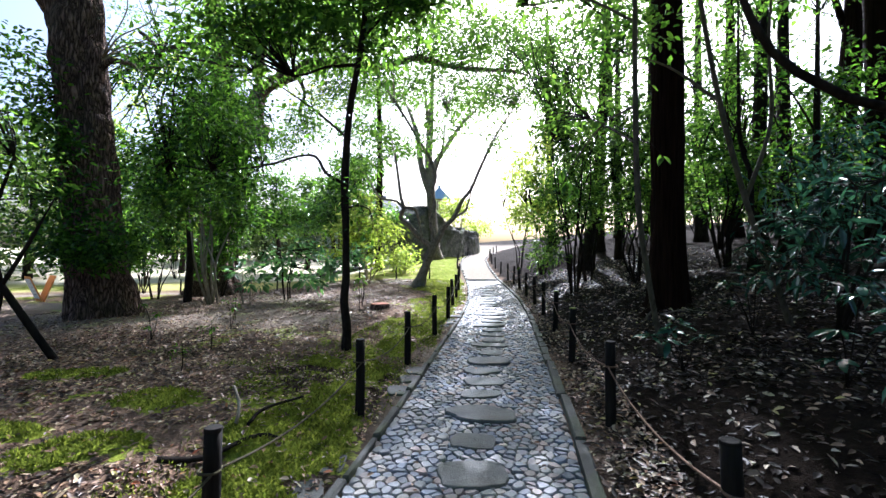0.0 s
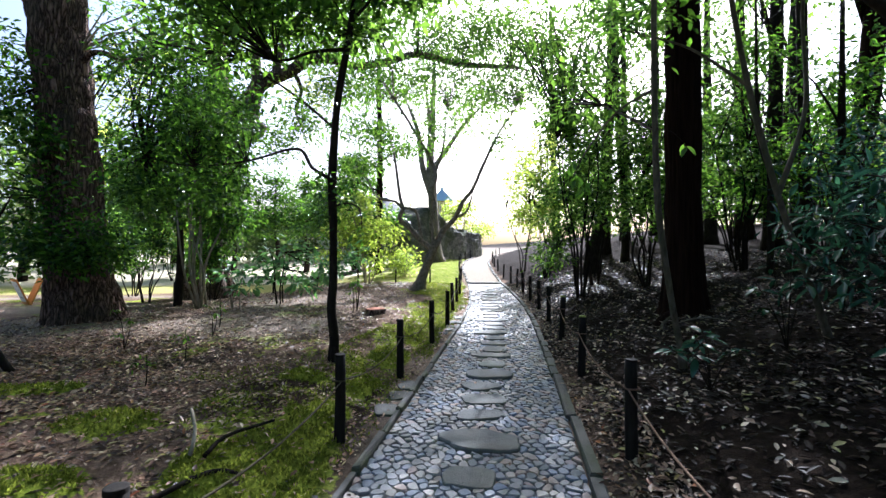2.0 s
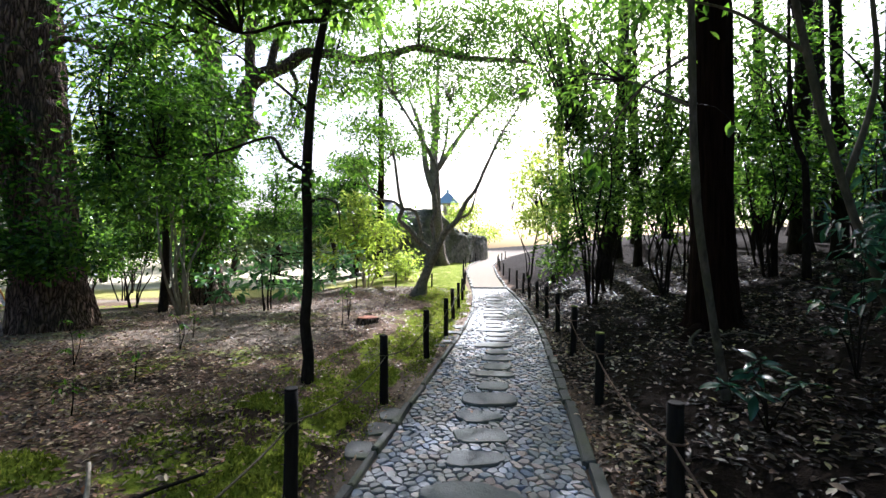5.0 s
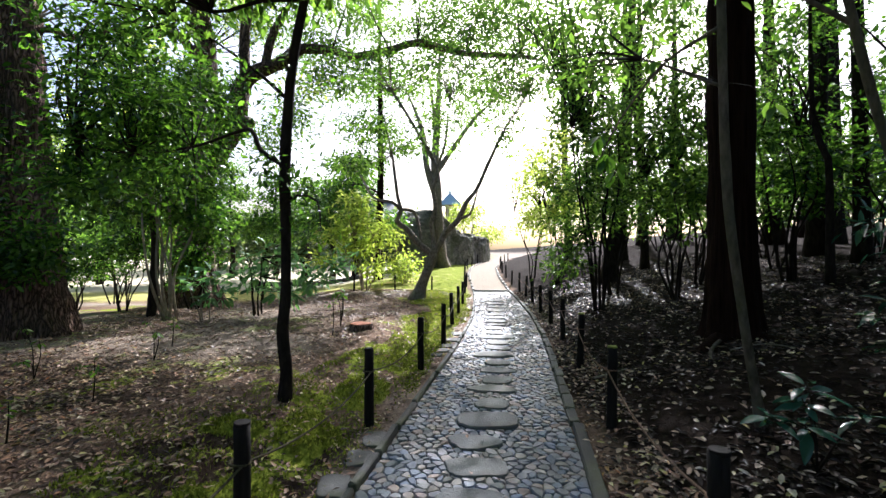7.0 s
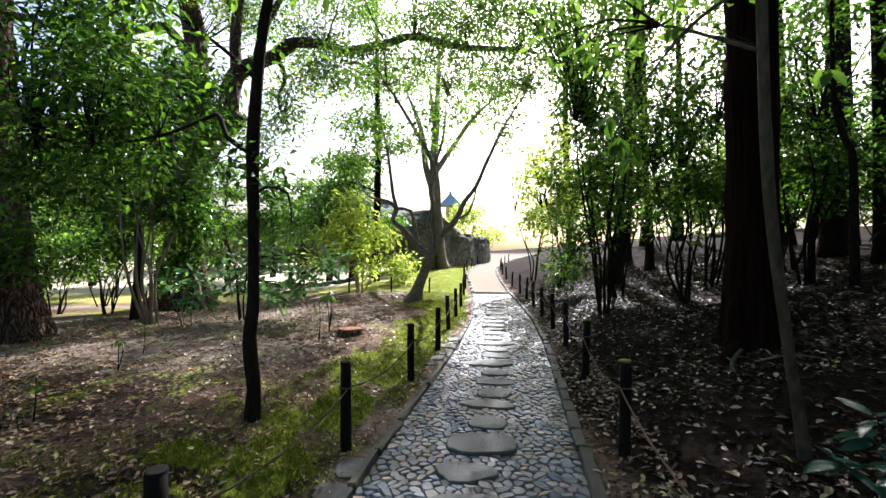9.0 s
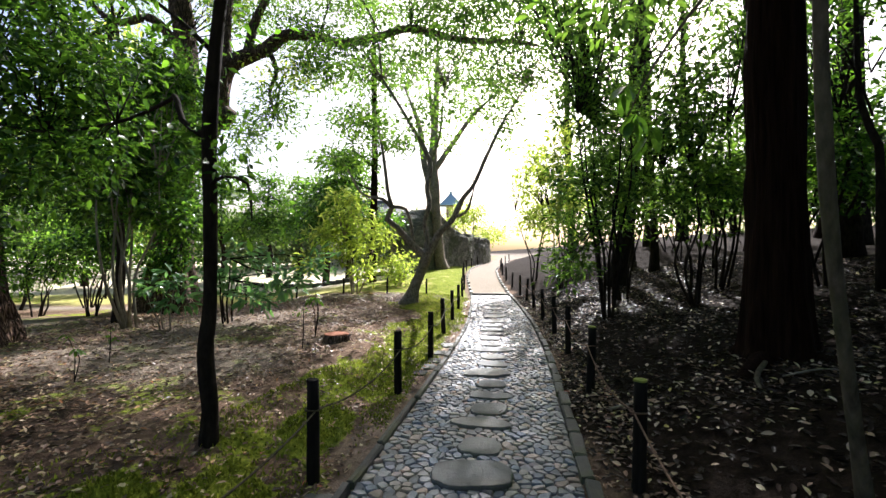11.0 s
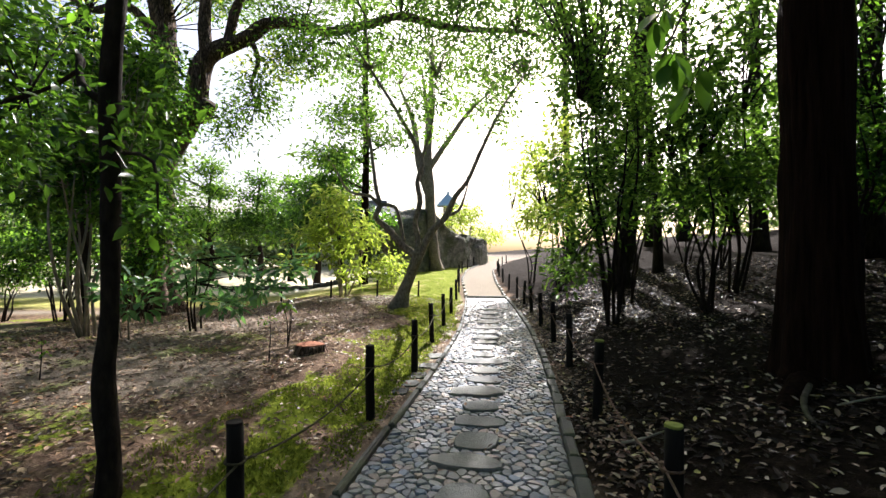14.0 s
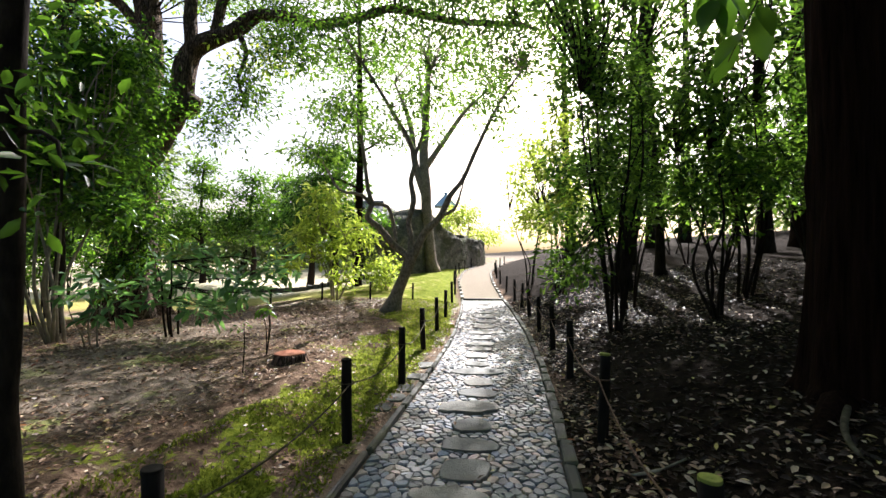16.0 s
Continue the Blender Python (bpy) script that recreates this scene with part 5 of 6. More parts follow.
pavement = thing("pavement", "cobbled garden path with a row of flat stepping stones", "path", (0, 0, 0), kind="structure")
for i, (sx, sy, sw, sd) in enumerate(STEPS):
    st = part("stepping_stone", mesh_from("stepping_stone", *slab(sw, sd, 0.068 if i not in (3, 7, 13) else 0.078, 26, 0.66 if i % 3 else 0.85, i, 0.085), False), STEP_STONE, pavement)
    st.location = (sx, sy, -0.107)
    st.rotation_euler = (rng.normal(0, 0.012), rng.normal(0, 0.012), rng.normal(-0.08, 0.08))


def clip(poly, mx, my, nx, ny):
    """Cut a polygon by the half-plane nearer to the origin side of the line through (mx, my) with normal (nx, ny)."""
    out = []
    for (ax, ay), (bx, by) in zip(poly, poly[1:] + poly[:1]):
        da, db = (ax - mx) * nx + (ay - my) * ny, (bx - mx) * nx + (by - my) * ny
        if da <= 0:
            out.append((ax, ay))
        if (da < 0 < db) or (db < 0 < da):
            t = da / (da - db)
            out.append((ax + t * (bx - ax), ay + t * (by - ay)))
    return out


def cobble_cells():
    """Cobbles packed side by side: cells round uneven seeds, cut at the path's edges."""
    r = np.random.default_rng(3)
    seeds, row, y = [], 0, 2.0
    while y < 19.4:
        s = 0.07
        w = half_width(y) - 0.02
        n = int(2 * w / (s * 1.12))
        for k in range(n):
            seeds.append((path_x(y) - w + (k + 0.5 + 0.5 * (row % 2) - 0.25) * 2 * w / n + r.normal(0, s * 0.26), y + r.normal(0, s * 0.26)))
        y += s * 0.95
        row += 1
    S = np.array(seeds)
    grid = {}
    for i, (x, y) in enumerate(seeds):
        grid.setdefault((int(x // 0.2), int(y // 0.2)), []).append(i)
    cells = []
    for i, (x, y) in enumerate(seeds):
        if any(((x - a) / (c * 0.5)) ** 2 + ((y - b) / (d * 0.5)) ** 2 < 0.7 for a, b, c, d in STEPS if abs(y - b) < 0.4):
            continue
        poly = [(-0.11, -0.11), (0.11, -0.11), (0.11, 0.11), (-0.11, 0.11)]
        gx, gy = int(x // 0.2), int(y // 0.2)
        near = [j for a in (-1, 0, 1) for b in (-1, 0, 1) for j in grid.get((gx + a, gy + b), ()) if j != i]
        near.sort(key=lambda j: (S[j, 0] - x) ** 2 + (S[j, 1] - y) ** 2)
        for j in near[:12]:
            dx, dy = S[j, 0] - x, S[j, 1] - y
            poly = clip(poly, dx / 2, dy / 2, dx, dy)
            if len(poly) < 3:
                break
        w = half_width(y) - 0.01
        poly = clip(poly, path_x(y) + w - x, 0, 1, 0)
        poly = clip(poly, path_x(y) - w - x, 0, -1, 0)
        if len(poly) >= 3:
            cells.append((x, y, poly))
    return cells


def cobble(poly, r):
    p = np.array(poly)
    p = p - p.mean(0) * 0
    q = []
    for a, b in zip(p, np.roll(p, -1, 0)):                  # cut the corners
        q += [a * 0.74 + b * 0.26, a * 0.26 + b * 0.74]
    q = np.array(q)
    c = q.mean(0)
    n = len(q)
    top = 0.024 + r.normal(0, 0.003)
    tx, ty = r.normal(0, 0.1, 2)
    V = []
    for s, z in ((0.99, 0.0), (0.955, top * 0.62), (0.8, top)):
        ring = c + (q - c) * s
        V.append(np.column_stack([ring, z + (tx * (ring - c)[:, 0] + ty * (ring - c)[:, 1] if z > 0.01 else np.zeros(n))]))
    V = np.vstack(V + [[[c[0], c[1], top]]])
    F = [(k * n + j, k * n + (j + 1) % n, (k + 1) * n + (j + 1) % n, (k + 1) * n + j) for k in range(2) for j in range(n)]
    F += [(2 * n + j, 2 * n + (j + 1) % n, 3 * n) for j in range(n)]
    return V, F


# ---- posts and ropes ----
def make_post(x, y, z, h=0.7, r=0.042, mossy=False):
    p = thing("rope_post", "round weathered dark wooden post with a %s cut top" % ("mossy green" if mossy else "flat"), "post", (x, y, z), "rope posts along the path")
    k = np.random.default_rng(int(abs(x) * 100 + y * 10))
    part("shaft", mesh_from("shaft", *tube([(0, 0, -0.15), (0.004, 0.002, h * 0.5), (0.002, -0.003, h - 0.012)], [r * 1.05, r, r * 0.97], 16, 0.12, 0.05, 9, 0.06, seed=int(k.integers(20)))), WOOD_POST, p)
    v, f = slab(r * 1.9, r * 1.9, 0.02, 16, 1.0, int(k.integers(50)), 0.02)
    v[:, 2] += h - 0.018
    part("cut_top", mesh_from("cut_top", v, f), WOOD_CUT if mossy else WOOD_POST, p)
    p.rotation_euler = (k.normal(0, 0.02), k.normal(0, 0.02), k.uniform(0, 6))
    return p


LEFT_POSTS = [(-1.4, 0.2), (-1.1, 2.08), (-0.76, 4.0), (-0.47, 5.79), (-0.15, 7.7), (0.1, 9.4), (0.24, 11.2), (0.38, 13.1), (0.52, 15.1), (0.66, 18.6)]
RIGHT_POSTS = [(0.95, -0.2), (1.15, 1.74), (1.37, 3.63), (1.63, 5.64), (1.91, 7.6), (2.13, 9.45), (2.28, 11.07), (2.4, 12.8), (2.56, 14.9), (2.66, 16.8), (2.72, 18.7)]
FAR_LEFT = [(float(path_x(y)) - 0.95, y) for y in (20.6, 23, 25.4, 28, 30.6, 33.2, 36)]
FAR_RIGHT = [(float(path_x(y)) + 0.98, y) for y in (20.8, 22.8, 25, 27.4, 30, 32.6, 35.5)]
for side, rows_ in (("l", LEFT_POSTS), ("r", RIGHT_POSTS), ("l", FAR_LEFT), ("r", FAR_RIGHT)):
    for i, (px, py) in enumerate(rows_):
        make_post(px, py, hz(px, py), 0.69 - (0.1 if py > 20 else 0), 0.042 if py < 20 else 0.036, side == "r" and i in (3, 4))
BACK_POSTS = [(-0.55, 17.75), (-1.9, 17.9), (-3.3, 17.5), (-4.8, 17.3), (-6.4, 17.1), (-8.2, 17.0), (-10, 16.9)]
for px, py in BACK_POSTS:
    make_post(px, py, hz(px, py), 0.55, 0.03)


def make_rope(points, material, label, h=0.49, sag=0.1, r=0.0068):
    pieces = []
    o = np.array([points[0][0], points[0][1], hz(*points[0])])
    for (ax, ay), (bx, by) in zip(points, points[1:]):
        a, b = np.array([ax, ay, hz(ax, ay) + h]), np.array([bx, by, hz(bx, by) + h])
        side = np.array([0.045 if material is ROPE_DARK else -0.045, 0, 0])
        pts = [a * (1 - s) + b * s + side * 0.7 - np.array([0, 0, sag * 4 * s * (1 - s)]) for s in np.linspace(0, 1, 7)]
        pieces.append(tube(pts, [r] * 7, 6, 0.08, 0.25, origin=o))
        ring = [a + 0.05 * np.array([math.cos(q), math.sin(q), 0.05 * math.sin(3 * q)]) for q in np.linspace(0, 6.28, 11)]
        pieces.append(tube(ring, [r] * 11, 6, 0.05, 0.1, origin=o))
    rope = thing("rope", label, "rope", tuple(o))
    part("strand", mesh_from("strand", *joined(pieces)), material, rope)


make_rope(LEFT_POSTS[:-1], ROPE_DARK, "thin sagging weathered rope tied from post to post")
make_rope(RIGHT_POSTS, ROPE_RED, "reddish palm-fibre rope sagging from post to post")
make_rope(FAR_LEFT, ROPE_DARK, "thin rope along the upper sandy path", 0.4, 0.1, 0.006)
make_rope(BACK_POSTS, ROPE_DARK, "thin rope along the low posts by the lawn", 0.42, 0.08, 0.006)


# ---- kerbs ----
def block(lx, ly, lz, seed, bevel=0.012):
    bm = bmesh.new()
    bmesh.ops.create_cube(bm, size=1)
    bmesh.ops.scale(bm, vec=(lx, ly, lz), verts=bm.verts)
    bmesh.ops.bevel(bm, geom=bm.edges[:], offset=bevel, segments=1, affect="EDGES")
    r = np.random.default_rng(seed)
    for v in bm.verts:
        v.co += Vector(r.normal(0, 0.004, 3))
    return bm


kerb_left = thing("kerb", "dark worn stone kerb along the mossy side of the path", "kerb", kind="structure")
kerb_right = thing("kerb", "long grey stone kerb at the foot of the bank", "kerb", kind="structure")


def lay_kerb(parent, sign, y0, y1, lengths, width, top, offset):
    r = np.random.default_rng(11 + int(sign))
    y, i = y0, 0
    while y < y1:
        ln = lengths(y) * r.uniform(0.75, 1.25)
        ym = y + ln / 2
        x = float(path_x(ym)) + sign * (float(half_width(ym)) + offset + r.normal(0, 0.006))
        slope = float(path_x(y + ln) - path_x(y)) / ln
        k = part("kerb_stone", block(width * r.uniform(0.85, 1.15), ln - 0.012, 0.14, i), (KERB_DARK if sign < 0 else KERB) if y1 < 20 else KERB_PALE, parent)
        k.location = (x, ym, top - 0.07 + r.normal(0, 0.006) + (hz(float(path_x(ym)), ym) + 0.075))
        k.rotation_euler = (r.normal(0, 0.008), r.normal(0, 0.02), -math.atan(slope) + r.normal(0, 0.012))
        y += ln
        i += 1


lay_kerb(kerb_left, -1, 1.6, 19.4, lambda y: 0.55 if y < 6.2 else (1.1 if y < 8.4 else 0.32), 0.06, -0.018, 0.025)
lay_kerb(kerb_right, 1, 1.6, 19.4, lambda y: 1.1 if y < 5.6 else 0.36, 0.09, -0.012, 0.04)
lay_kerb(kerb_left, -1, 19.5, 38, lambda y: 0.7, 0.09, 0.0, 0.02)
lay_kerb(kerb_right, 1, 19.5, 38, lambda y: 0.7, 0.09, 0.0, 0.02)
sill = part("step_edge", block(1.36, 0.12, 0.14, 5), KERB, kerb_left)
sill.location = (1.74, 19.45, -0.06)
for i, (fx, fy, fw, fd) in enumerate(((-0.86, 2.75, 0.2, 0.34), (-0.78, 3.15, 0.16, 0.28), (-0.5, 4.75, 0.22, 0.3), (-0.42, 5.15, 0.2, 0.26), (-0.36, 5.5, 0.2, 0.3), (0.02, 8.55, 0.16, 0.24), (0.1, 8.85, 0.2, 0.24), (0.17, 9.2, 0.2, 0.28), (0.25, 9.7, 0.2, 0.26), (0.33, 10.3, 0.22, 0.3), (1.72, 6.4, 0.16, 0.3), (1.78, 6.95, 0.14, 0.24), (1.86, 8.0, 0.16, 0.26), (1.93, 8.6, 0.15, 0.24))):
    fs = part("flat_stone", mesh_from("flat_stone", *slab(fw, fd, 0.07, 14, 0.55, 60 + i, 0.12), False), KERB_DARK, kerb_left if fx < 1 else kerb_right)
    fs.location = (fx, fy, -0.112 if fx < 1 else -0.1)


# ---- stump, fallen sticks ----
stump = thing("tree_stump", "low freshly cut stump with a red-brown face", "stump", (-1.4, 9.75, hz(-1.4, 9.75)))
part("bark_side", mesh_from("bark_side", *tube([(0, 0, -0.1), (0, 0, 0.05), (0, 0, 0.11)], [0.26, 0.2, 0.185], 22, 0.03, 0.12, 7, 0.12, 0.2)), BARK_CAMPHOR, stump)
v, f = slab(0.36, 0.36, 0.02, 22, 1.0, 4, 0.05)
v[:, 2] += 0.105
part("cut_face", mesh_from("cut_face", v, f), WOOD_RED, stump)


def stick(points, r, label, mat):
    base = points[0]
    s = thing("fallen_branch", label, "branch", (base[0], base[1], hz(base[0], base[1])))
    z0 = s.location[2]
    pts = [(x - base[0], y - base[1], hz(x, y) - z0 + dz) for x, y, dz in points]
    part("branch", mesh_from("branch", *tube(pts, [r, r * 0.9, r * 0.7, r * 0.35][:len(pts)], 9, 0.06, 0.25)), mat, s)


stick([(-1.85, 2.85, 0.0), (-1.62, 2.98, 0.035), (-1.38, 3.3, 0.02), (-1.15, 3.36, -0.01)], 0.021, "half-buried dark root lying in the moss", BARK_DARK)
stick([(-1.62, 3.45, 0.02), (-1.64, 3.55, 0.12), (-1.75, 3.7, 0.22)], 0.014, "pale dry branch sticking out of the leaves", BARK_PALE)
stick([(-1.55, 3.5, 0.02), (-1.5, 3.7, 0.06), (-1.25, 3.95, 0.05)], 0.014, "dark broken branch lying in the moss", BARK_DARK)
stick([(3.3, 6.75, 0.03), (3.6, 6.7, 0.05), (3.85, 6.55, 0.02)], 0.007, "thin fallen twig on the bank", BARK_PALE)
stick([(3.42, 7.15, 0.05), (3.2, 6.92, 0.03), (3.06, 6.7, 0.02), (3.0, 6.5, -0.01)], 0.022, "brown surface root of the cedar", BARK_SLIM)
stick([(1.9, 7.0, 0.02), (2.05, 6.95, 0.03), (2.3, 7.05, 0.02)], 0.01, "thin fallen twig beside the post", BARK_PALE)
for sx, sy, hh in ((-3.1, 5.9, 0.38), (-2.9, 4.9, 0.3), (-1.75, 9.2, 0.62), (-3.9, 8.3, 0.45)):
    sp = thing("seedling", "bare thin seedling in the leaf litter", "seedling", (sx, sy, hz(sx, sy)))
    part("stalk", mesh_from("stalk", *tube([(0, 0, -0.03), (0.02, 0, hh * 0.5), (0, 0.02, hh)], [0.007, 0.006, 0.003], 6, 0.1)), BARK_DARK, sp)
    crown(sp, [(0, 0, hh * 0.8, 0.1, 0.1, hh * 0.2, 3)], LEAF_MID, 0.06, 0.05, 3)


# ---- far things ----
def great_boulder():
    """A long mossy boulder beside the upper path: thick, rounded on top, cracked level."""
    n, m = 90, 26
    V = []
    r = np.random.default_rng(5)
    for i in range(n):
        s = i / (n - 1)
        cx, cy = -2.45 + 5.05 * s + 0.25 * math.sin(3 * s), 25.6 + 12.2 * s
        top = np.interp(s, [0, 0.05, 0.12, 0.2, 0.3, 0.42, 0.7, 0.9, 0.97, 1], [2.2, 3.2, 3.95, 3.8, 3.1, 2.85, 2.7, 2.6, 2.3, 1.6])
        base = hz(cx, cy) - 0.3
        w = np.interp(s, [0, 0.12, 0.85, 1], [0.75, 0.95, 0.8, 0.45])
        for j in range(m):
            a = math.pi * j / (m - 1)
            ca, sa = math.cos(a), math.sin(a)
            px = w * np.sign(ca) * abs(ca) ** 0.32
            pz = sa ** 0.28
            g = 0.16 * float(vn(s * 9, j * 0.35, 1.0, 21)) + 0.09 * float(vn(s * 24, j * 0.8, 1.0, 25)) + 0.035 * float(vn(s * 60, j, 1.0, 22))
            z = base + (top - base) * pz
            crack = sum(0.1 * math.exp(-((z - q - 0.25 * float(vn(s * 6, q * 7, 1, 23))) / 0.06) ** 2) for q in (0.9, 1.55))
            V.append((cx + (px + np.sign(px) * (g - crack)) * 0.92, cy - (px + np.sign(px) * (g - crack)) * 0.38, z + g * 0.6))
    F = [(i * m + j, i * m + j + 1, (i + 1) * m + j + 1, (i + 1) * m + j) for i in range(n - 1) for j in range(m - 1)]
    F += [tuple(range(m))[::-1], tuple((n - 1) * m + j for j in range(m))]
    ob = new("boulder", mesh_from("boulder", V, F))
    ob.data.materials.append(ROCK)
    return tagged(ob, "long weathered grey-brown boulder with level cracks and moss", "boulder")


great_boulder()


def garden_hall(x, y, w, d, eave, ridge, roof_mat, label, rz=0.0):
    h = thing("garden_hall", label, "building", (x, y, hz(x, y) - 0.1))
    h.rotation_euler = (0, 0, rz)
    for sx, sy, lx, ly in ((0, -d / 2, w, 0.2), (0, d / 2, w, 0.2), (-w / 2 + 0.1, 0, 0.2, d - 0.4), (w / 2 - 0.1, 0, 0.2, d - 0.4)):
        wall = part("wall", block(lx, ly, eave, 3, 0.01), PLASTER, h)
        wall.location = (sx, sy, eave / 2)
    for k in range(5):
        post_ = part("pillar", block(0.16, 0.16, eave, k, 0.01), TIMBER, h)
        post_.location = (-w / 2 + 0.2 + k * (w - 0.4) / 4, -d / 2 - 0.14, eave / 2)
    for k in range(2):
        win = part("window", block(w / 4 - 0.5, 0.06, 1.2, k, 0.01), GLASS_DARK, h)
        win.location = (-w / 8 + k * w / 4, -d / 2 - 0.12, 1.5)
    ov = 0.9
    bm = bmesh.new()
    q = w / 2 - d / 2 if w > d else 0.05
    lo = [bm.verts.new(c) for c in ((-w / 2 - ov, -d / 2 - ov, eave), (w / 2 + ov, -d / 2 - ov, eave), (w / 2 + ov, d / 2 + ov, eave), (-w / 2 - ov, d / 2 + ov, eave))]
    lo2 = [bm.verts.new(v_.co + Vector((0, 0, 0.16))) for v_ in lo]
    r1, r2 = bm.verts.new((-q, 0, ridge)), bm.verts.new((q, 0, ridge))
    bm.faces.new(lo[::-1])
    for i in range(4):
        bm.faces.new((lo[i], lo[(i + 1) % 4], lo2[(i + 1) % 4], lo2[i]))
    bm.faces.new((lo2[0], lo2[1], r2, r1))
    bm.faces.new((lo2[1], lo2[2], r2))
    bm.faces.new((lo2[2], lo2[3], r1, r2))
    bm.faces.new((lo2[3], lo2[0], r1))
    roof = part("roof", bm, roof_mat, h)
    cap = part("ridge_cap", mesh_from("ridge_cap", *tube([(-q - 0.2, 0, ridge + 0.08), (q + 0.2, 0, ridge + 0.08)], [0.16, 0.16], 10, 0.5)), roof_mat, roof)
    fascia = part("fascia", block(w + 2 * ov - 0.06, 0.05, 0.2, 2, 0.01), TIMBER, roof)
    fascia.location = (0, -d / 2 - ov + 0.06, eave - 0.08)
    return h


garden_hall(-7.2, 43, 9, 6, 3.4, 5.6, TILE, "white plastered garden hall with a grey tiled hip roof")
garden_hall(-0.6, 72, 1.5, 1.5, 8.3, 10.4, TILE_BLUE, "far turret with a pointed blue-green roof")

far_bush = stems_shrub("pale sunlit tree below the far turret", 1.9, 60, 4, 1.2, 5.0, 0.1, BARK_PALE, [(1.9, 60, 6.2, 2.2, 2, 2.0, 90), (4.4, 61, 4.0, 2.4, 2, 1.2, 60), (-1.0, 60, 5.0, 2.0, 2, 1.6, 60)], LEAF_LIGHT, 0.4, 0.5, 12, 30)
sign = thing("sandwich_board", "orange folding board with a white notice standing on the earth", "sign", (-12.75, 14.05, hz(-12.75, 14.05)))
for s, nm in ((-1, "front_panel"), (1, "back_panel")):
    pn = part(nm, block(0.5, 0.03, 0.85, 3, 0.006), ORANGE, sign)
    pn.location, pn.rotation_euler = (0, s * 0.17, 0.41), (-s * 0.36, 0, 0)
    sh = part("notice", block(0.42, 0.006, 0.66, 9, 0.001), PAPER, pn)
    sh.location = (0, s * 0.024, 0.02)
    for k in range(4):
        ln = part("print_line", block(0.3, 0.004, 0.035, 2, 0.0005), INK, pn)
        ln.location = (0, s * 0.03, 0.22 - 0.13 * k)
sign.rotation_euler = (0, 0, -0.55)
edging = thing("stone_edging", "low row of rough stones edging the lawn", "edging", (0, 0, 0), kind="structure")
for i in range(26):
    ex = -1.7 - i * 0.33
    es = part("edge_stone", mesh_from("edge_stone", *slab(0.36, 0.3, 0.26, 12, 0.8, 100 + i, 0.12)), KERB, edging)
    es.location = (ex, 24.6 + 0.05 * math.sin(i), hz(ex, 24.6) - 0.06)


def far_woods():
    """Woods round the garden, beyond what can be told apart."""
    r = np.random.default_rng(17)
    blobs, trunks = [], []
    spots = [(radians(a), r.uniform(30, 46)) for a in range(96, 262, 5)] + [(radians(a), r.uniform(24, 44)) for a in np.arange(-100, 58, 5.0)]
    spots += [(radians(a), r.uniform(48, 64)) for a in (98, 101, 104, 107, 111, 115, 119, 123)]
    for a, dist in spots:
        x, y = dist * math.cos(a), 6 + dist * math.sin(a)
        low = 96 < math.degrees(a) < 126
        tall = r.uniform(3.5, 5.5) if low else (r.uniform(5, 7) if abs(math.degrees(a) - 40) < 34 else r.uniform(9, 13))
        z0 = hz(x, y)
        wdt = r.uniform(2.4, 3.8)
        blobs.append((x, y, z0 + tall * 0.62, wdt, wdt, tall * 0.42, 70))
        blobs.append((x, y, z0 + tall * 0.2, wdt, wdt, tall * 0.2, 26))
        trunks.append(tube([(x, y, z0 - 0.3), (x + r.normal(0, 0.3), y, z0 + tall * 0.5), (x, y, z0 + tall * 0.9)], [0.25, 0.18, 0.05], 7, 1.0))
    w = thing("far_woods", "dense mixed evergreen woods round the garden", "woods", kind="stuff")
    pts, hubs, outs = clump_points(blobs, 0.55, 20)
    tagged(part("foliage", leaves("foliage", pts, 0.42, 0.5, 0.6, 0.2, False, outs), LEAF_FAR, w), kind="stuff")
    tagged(part("trunks", mesh_from("trunks", *joined(trunks)), BARK_DARK, w), kind="stuff")


far_woods()


# ---- leaf litter, moss and cobbles ----
def scatter(n, region, seed):
    r = np.random.default_rng(seed)
    out = []
    while sum(map(len, out)) < n:
        y = 1.3 + 17 * r.random(n) ** 1.7
        x = r.uniform(-9, 9, n)
        out.append(np.stack([x, y], 1)[region(x, y, r.random(n))])
    return np.vstack(out)[:n]


def litter(label, n, region, mat, length, seed, lift=0.006, ratio=0.45):
    q = scatter(n, region, seed)
    z = height(q[:, 0], q[:, 1]) + lift
    lit = tagged(new("leaf_litter", leaves("leaf_litter", np.column_stack([q, z]), length, ratio, 0.3, -0.1, True, None, 0.22)), label, "leaf litter", kind="stuff")
    lit.data.materials.append(mat)


def left_of(x, y):
    return path_x(y) - half_width(y) - x


def right_of(x, y):
    return x - path_x(y) - half_width(y)


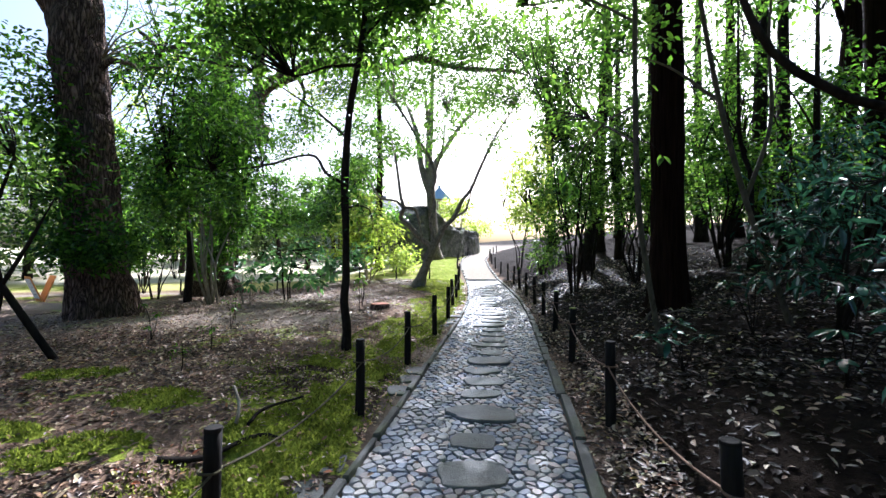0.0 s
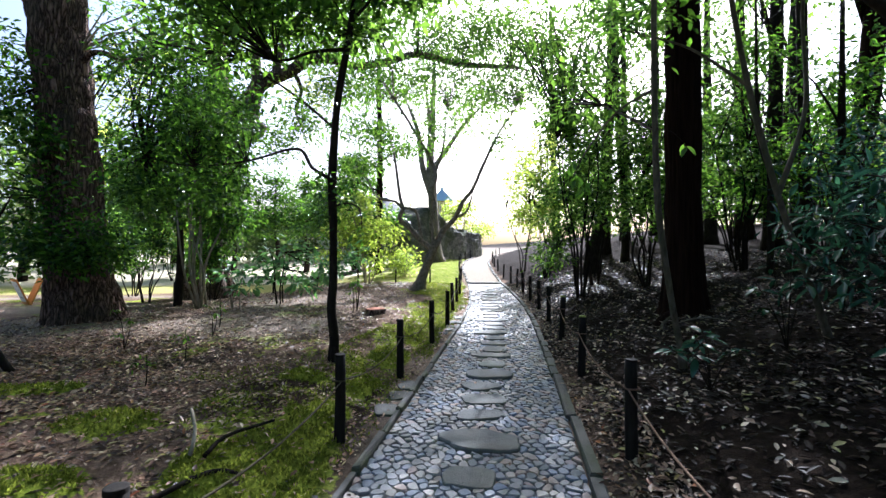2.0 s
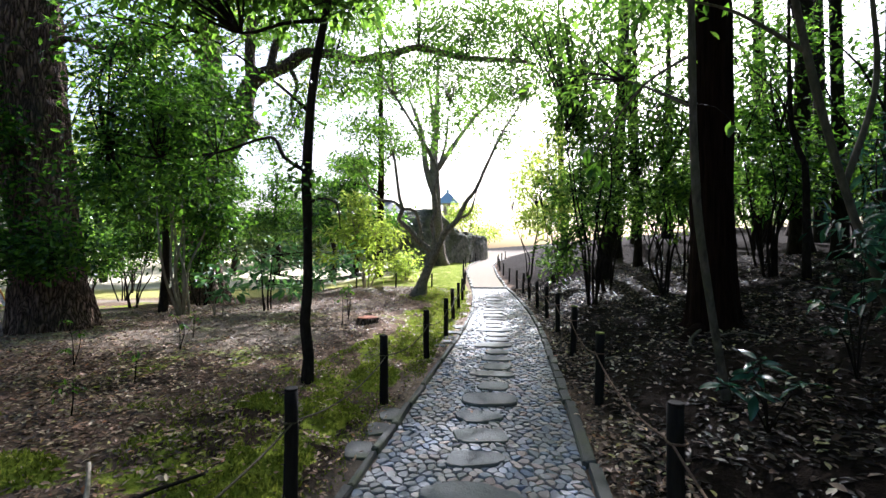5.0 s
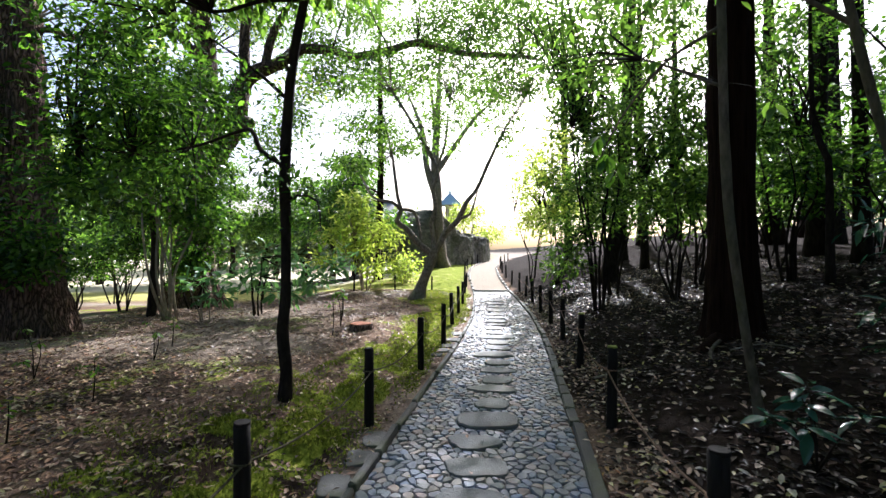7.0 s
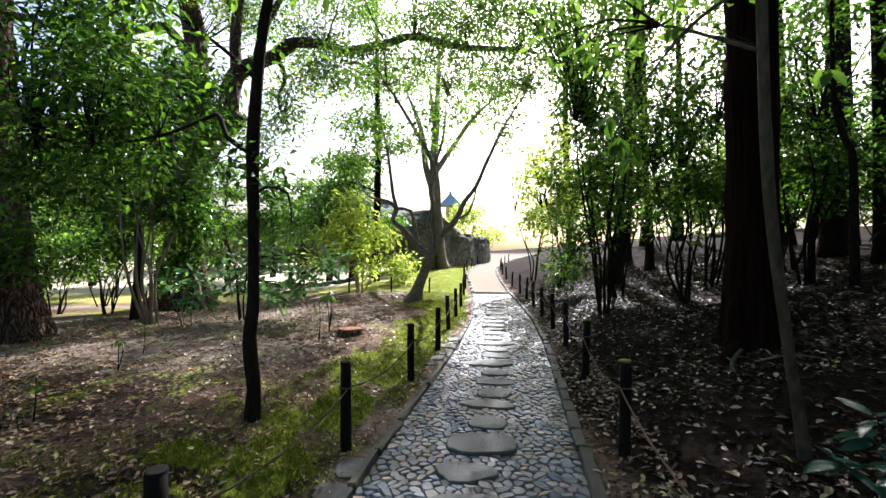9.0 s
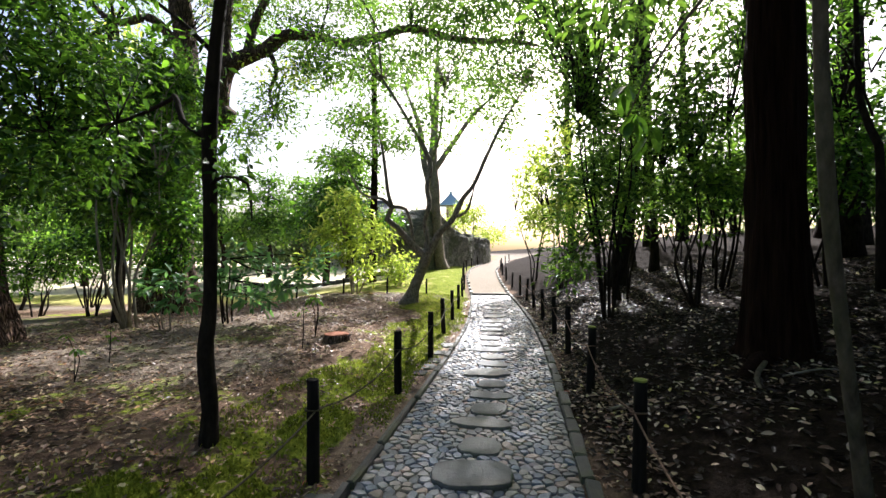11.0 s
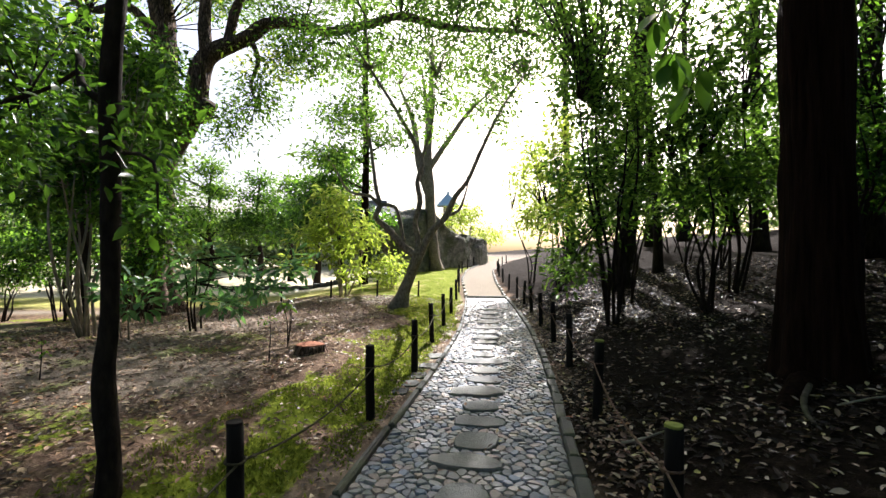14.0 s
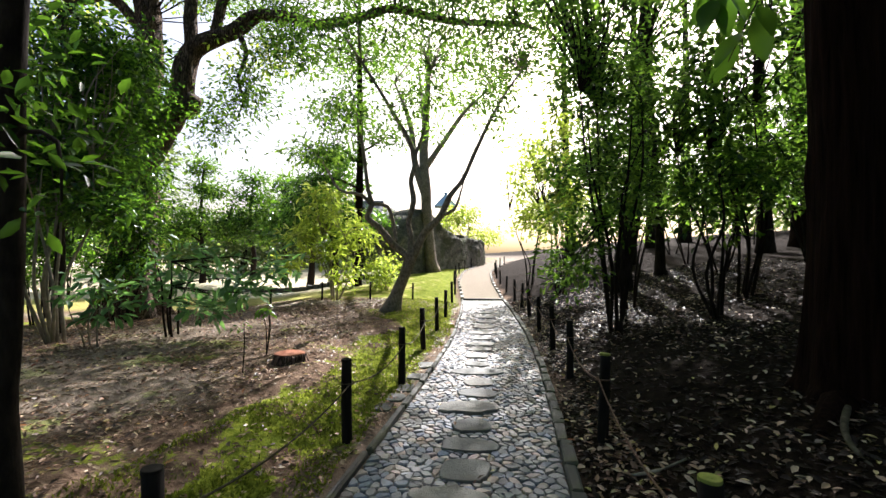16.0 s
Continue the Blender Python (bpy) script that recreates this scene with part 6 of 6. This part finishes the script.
litter("brown and tan dead leaves scattered over earth and moss", 95000, lambda x, y, q: (left_of(x, y) > 0.12) & ((cushion(x, y) < 0.4) | (q < 0.12)) & (q < 1 - 0.72 * clearing(x, y)) & ((left_of(x, y) > 1.7) | (q < 0.2) | (y < 6.6) & (vn(x, y, 0.9, 36) > -0.35) | (left_of(x, y) < 0.28)) & (q < 0.4 + 0.6 * smooth(-0.3, 0.4, vn(x, y, 0.7, 31))), LITTER, 0.054, 41)
litter("curled dry leaves, mostly shade-darkened, thick on the bank", 44000, lambda x, y, q: (right_of(x, y) > 0.1) & (q < 0.3 + 0.7 * smooth(-0.4, 0.3, vn(x, y, 0.8, 32))), LITTER_SHADED, 0.07, 42)
litter("tan and yellow leaves gathered along the kerb", 3600, lambda x, y, q: (right_of(x, y) > 0.1) & (right_of(x, y) < 0.55) & (q < 0.25 + 0.75 * smooth(-0.3, 0.4, vn(x, y, 1.3, 37))), LITTER, 0.062, 46, 0.01)
litter("few fallen leaves on the cobbles", 130, lambda x, y, q: np.abs(x - path_x(y)) < half_width(y), LITTER, 0.045, 43, 0.035)


def moss():
    q = np.vstack([scatter(16000, lambda x, y, k: (cushion(x, y) > 0.35) & (left_of(x, y) > 0.1), 45), scatter(42000, lambda x, y, k: (left_of(x, y) > 0.2 + 0.15 * vn(x, y, 2.0, 35)) & (left_of(x, y) + 0.8 * vn(x, y, 0.5, 8) + 0.5 * (y < 5) < 1.7) & (k < (0.1 + smooth(0.0, 0.45, vn(x, y, 1.1, 33) + 0.8 * smooth(6, 8.5, y))) * (0.35 + 0.65 * smooth(5.8, 7.5, y))), 44)])
    z = height(q[:, 0], q[:, 1]) - 0.004
    m = tagged(new("moss", leaves("moss", np.column_stack([q, z]), 0.04, 0.3, 0.9, -0.7, False)), "soft green moss cushions beside the path", "moss", kind="stuff")
    m.data.materials.append(MOSS_TUFT)


moss()

cell_rng = np.random.default_rng(9)
rest = []
near_count = 0
for cx, cy, poly in cobble_cells():
    v, f = cobble(poly, cell_rng)
    if 2.75 < cy < 4.6 and abs(cx - path_x(cy)) < 0.75 and near_count < 300:
        near_count += 1
        c = part("cobble", mesh_from("cobble", v, f, False), COBBLE_ONE, pavement)
        c.location = (cx, cy, -0.08)
    else:
        v[:, 0] += cx
        v[:, 1] += cy
        v[:, 2] -= 0.08
        rest.append((v, f))
tagged(part("cobbles", mesh_from("cobbles", *joined(rest), False), COBBLE, pavement, "packed grey and bluish river cobbles"), kind="stuff")
